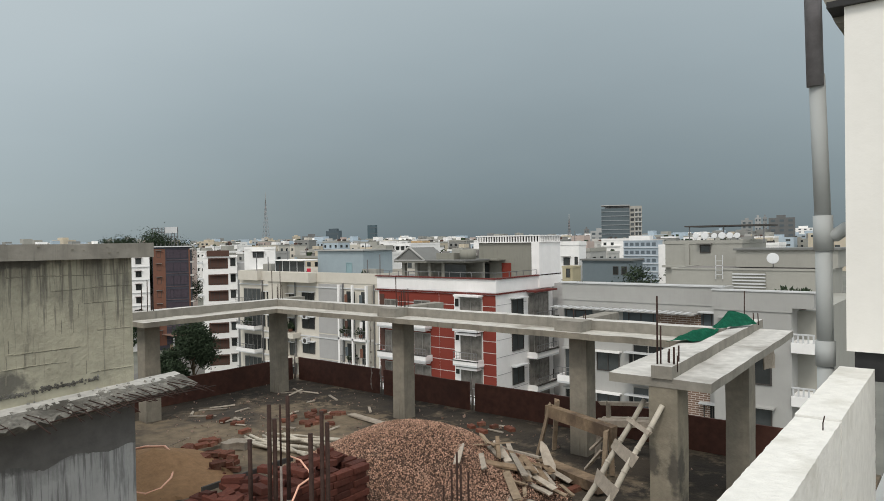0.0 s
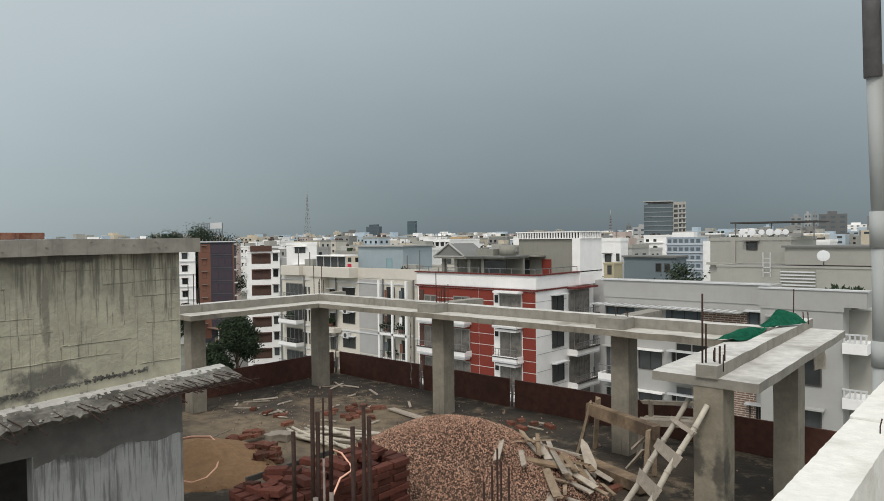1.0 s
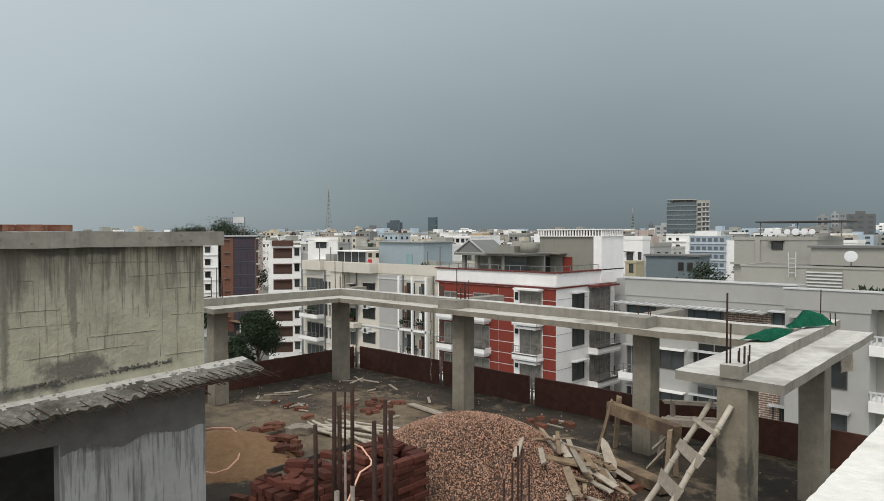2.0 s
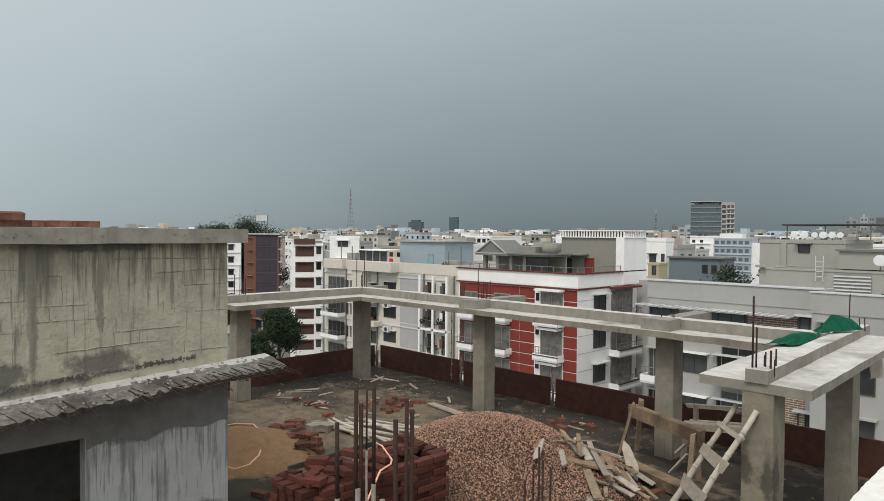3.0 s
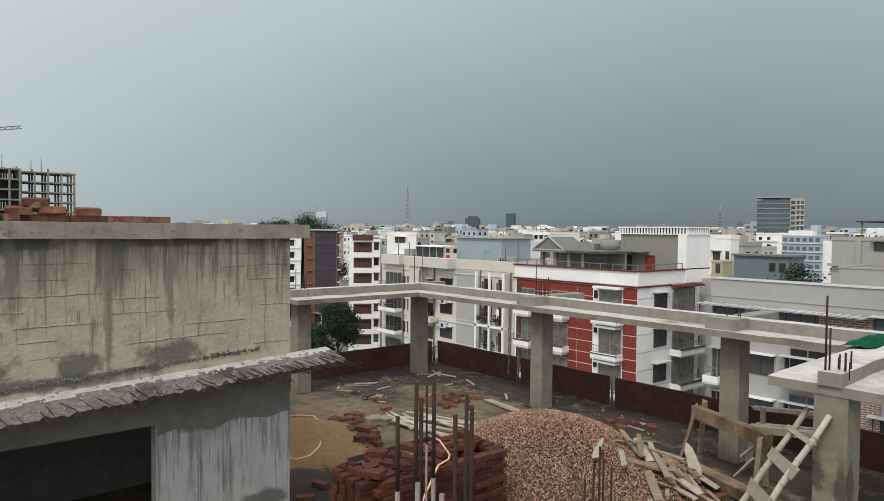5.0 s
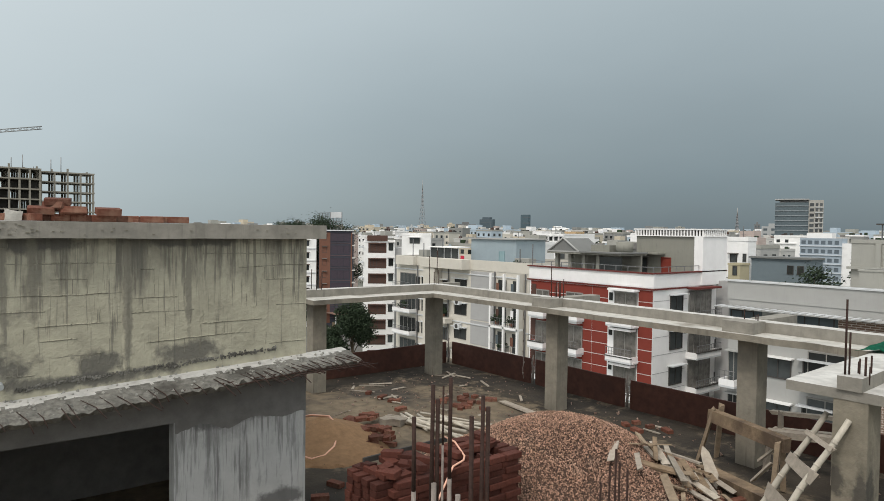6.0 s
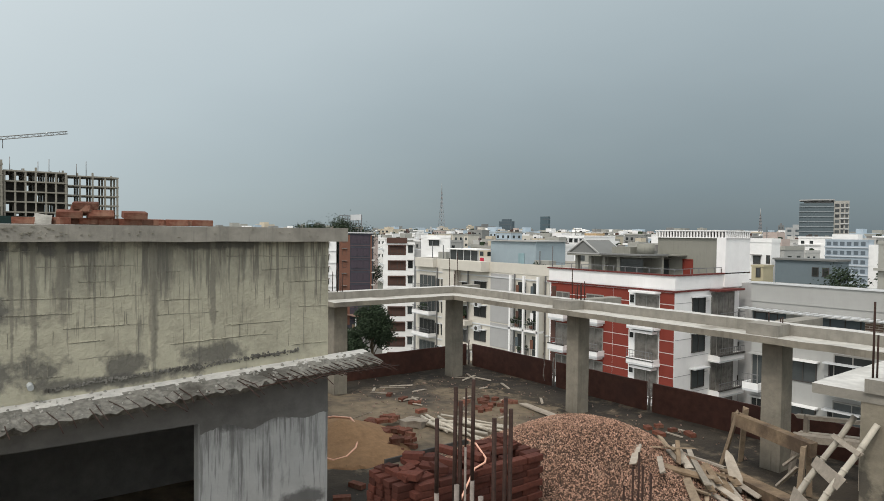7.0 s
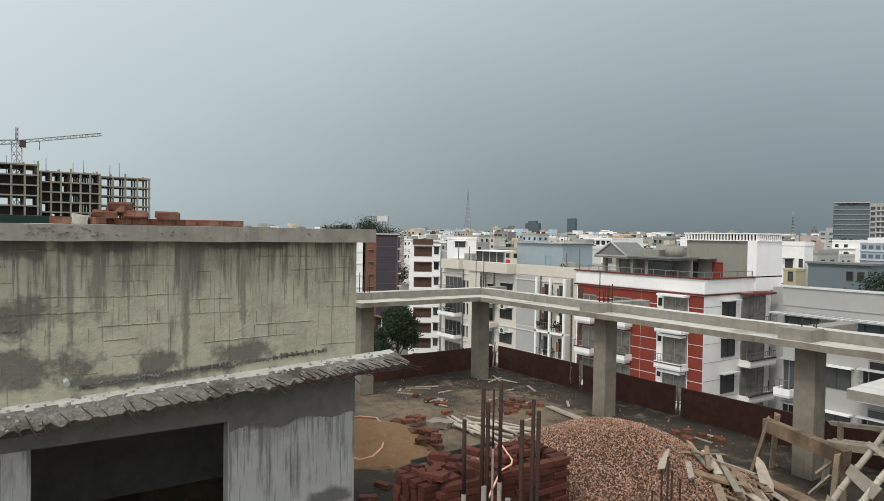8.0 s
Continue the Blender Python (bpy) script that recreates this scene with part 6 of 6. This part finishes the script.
solid("cement_bag", roughen(boxes((-0.22, -0.14, 0, 0.22, 0.14, 0.12)), 0.08, 0.04, 5), PALEWOOD, "crumpled empty cement bag", "bag", at=(-10.35, 6.95, 0.0), turn=30)

# sand heap with hose and bricks beside it
bm = bmesh.new()
bmesh.ops.create_grid(bm, x_segments=44, y_segments=44, size=1.5)
for v in bm.verts:
    r = math.hypot(v.co.x / 1.35, v.co.y / 1.15)
    v.co.z = 0.42 * max(0, 1 - r) ** 0.8 + 0.03 * noise.noise(v.co * 2) * (r < 1) - 0.03 * (r >= 1)
solid("sand_heap", bm, SAND, "low heap of damp brown sand", "sand heap", kind="stuff", at=(-10.2, 5.35, 0.0))
loop = [(-11.0, 5.35, 0.24), (-10.75, 5.5, 0.31), (-10.35, 5.62, 0.36), (-9.95, 5.55, 0.31), (-9.65, 5.4, 0.24), (-9.38, 5.18, 0.17), (-9.25, 4.95, 0.11), (-9.3, 4.75, 0.08), (-9.55, 4.62, 0.1), (-9.95, 4.6, 0.17), (-10.4, 4.7, 0.22)]
solid("hose", tube(bmesh.new(), loop, 0.018, 8), ORANGE, "pale orange hose looped over the sand", "hose")
for x, y in ((-10.95, 5.75), (-11.0, 5.95)):
    plank("sand_stick", (x, y, 0.12), (x + 0.35, y + 0.25, 0.3 if y > 5.8 else 0.18), 0.03, 0.02, PALEWOOD, "pale stick lying on the sand", "stick")
for i in range(46):
    s = rb.random()
    x, y = -10.75 + 1.45 * s + rb.uniform(-0.25, 0.25), 6.55 - 0.55 * s + rb.uniform(-0.22, 0.22)
    loose_brick(x, y, 0.0 + 0.072 * (i // 16), rb.uniform(0, 180), rb.uniform(-9, 9), i % 5 == 0)
for x, y, n in ((-11.45, 7.85, 3), (-10.85, 9.3, 9), (-10.3, 8.8, 5), (-7.4, 10.4, 5), (-11.1, 8.9, 4), (-12.3, 7.6, 2)):
    for i in range(n):
        loose_brick(x + rb.uniform(-0.45, 0.45), y + rb.uniform(-0.3, 0.3), 0.0, rb.uniform(0, 180), rb.uniform(-4, 4), i % 2 == 0)
for i, (x, y, tu) in enumerate(((-8.3, 4.6, 20), (-8.0, 4.2, 65), (-4.75, 8.35, 40), (-4.9, 8.1, 10), (-4.6, 8.6, 80))):
    loose_brick(x, y, 0.0, tu)

# rubble strewn over the slab
verts, faces = [], []
for i in range(2600):
    x, y = rb.uniform(-14.3, -1.6), rb.uniform(3.0, 11.3)
    if rb.random() < 0.4:
        x, y = -11 + rb.gauss(0, 1.7), 8.3 + rb.gauss(0, 1.6)
    if not (-14.3 < x < -1.6 and 2 < y < 11.3):
        continue
    s = rb.uniform(0.006, 0.02) * (2.2 if rb.random() < 0.06 else 1)
    m = pose(x, y, s * 0.5, rb.uniform(0, 360), rb.uniform(0, 360), rb.uniform(0, 360))
    shape = [m @ (Vector(p) * s * rb.uniform(0.7, 1.3)) for p in TET]
    if i % 5 < 3:
        continue
    k = len(verts)
    verts += shape
    faces += [(k, k + 2, k + 1), (k, k + 1, k + 3), (k + 1, k + 4, k + 3), (k + 1, k + 2, k + 4), (k + 2, k, k + 3), (k + 2, k + 3, k + 4)]
me = bpy.data.meshes.new("rubble")
me.from_pydata(verts, [], faces)
me.materials.append(material("mixed_rubble", (0.26, 0.18, 0.14), 0.95, 0.3, 14, 0, coarse=0.5, second=(0.3, 0.28, 0.25), piece=0.5))
tagged(new("rubble", me), "small rubble strewn over the roof slab", "rubble", kind="stuff")
for i in range(26):
    x, y, an = rb.uniform(-13.2, -7.2), rb.uniform(7.2, 11.0), rb.uniform(0, 180)
    d = Vector((math.cos(radians(an)), math.sin(radians(an)), 0)) * rb.uniform(0.1, 0.3)
    plank("wood_scrap", Vector((x, y, 0.02)) - d, Vector((x, y, 0.025)) + d, 0.05, 0.02, PALEWOOD, "small pale wood scrap on the slab", "wood scrap", "wood scraps")

# wire ties hanging in the gaps of the sheets
for x, y in ((-14.3, 11.44), (-11.18, 11.48), (-8.51, 11.48), (-4.55, 11.48)):
    solid("sheet_tie", tube(bmesh.new(), [(0, 0, 0.02), (0.02, 0, 0.3), (-0.02, 0, 0.5), (0.015, 0, 0.68)], 0.03, 6, 0.015), LIMED, "pale rag tie between two steel sheets", "tie", "ties between the sheets", at=(x, y, 0))

# a knotted rope hung from the lintel's back edge
for x, z0 in ((-11.18, 0.3),):
    pts = [(0.012 * math.sin(k * 1.9 + x), 0.01 * math.cos(k * 2.3), z0 + (1.99 - z0) * k / 14) for k in range(15)]
    bm = tube(bmesh.new(), pts, 0.007, 6)
    for k in range(1, 14, 2):
        tube(bm, [(pts[k][0], pts[k][1], pts[k][2] - 0.02), (pts[k][0], pts[k][1], pts[k][2] + 0.02)], 0.016, 6)
    solid("hanging_rope", bm, LIMED, "pale knotted rope hanging from the lintel edge", "rope", "ropes below the lintel", at=(x + 0.42, 10.74, 0))

# bricks on top of the roof room
for i in range(11):
    loose_brick(-8.0 + rb.uniform(-0.05, 0.05), 0.95 + 0.125 * i, 3.635, 90 + rb.uniform(-14, 14), rb.uniform(-3, 3), i in (3, 8))
for x, y, z, tu, ti in ((-7.95, 1.0, 3.71, 80, 14), (-7.95, 1.12, 3.75, 40, -20), (-8.0, 1.3, 3.71, 110, 9), (-7.9, 0.9, 3.635, 20, 0), (-7.9, 1.28, 3.71, 95, -14), (-7.95, 0.62, 3.635, 70, 0), (-7.95, 1.15, 3.80, 75, 10), (-7.85, 1.6, 3.71, 92, 10), (-8.0, 2.35, 3.635, 90, 0)):
    loose_brick(x, y, z, tu, ti)
solid("cement_lump", roughen(boxes((-0.07, -0.07, 0, 0.07, 0.07, 0.1)), 0.05, 0.03, 6), PLATE, "pale lump of dried cement", "lump", at=(-7.9, 0.75, 3.63))
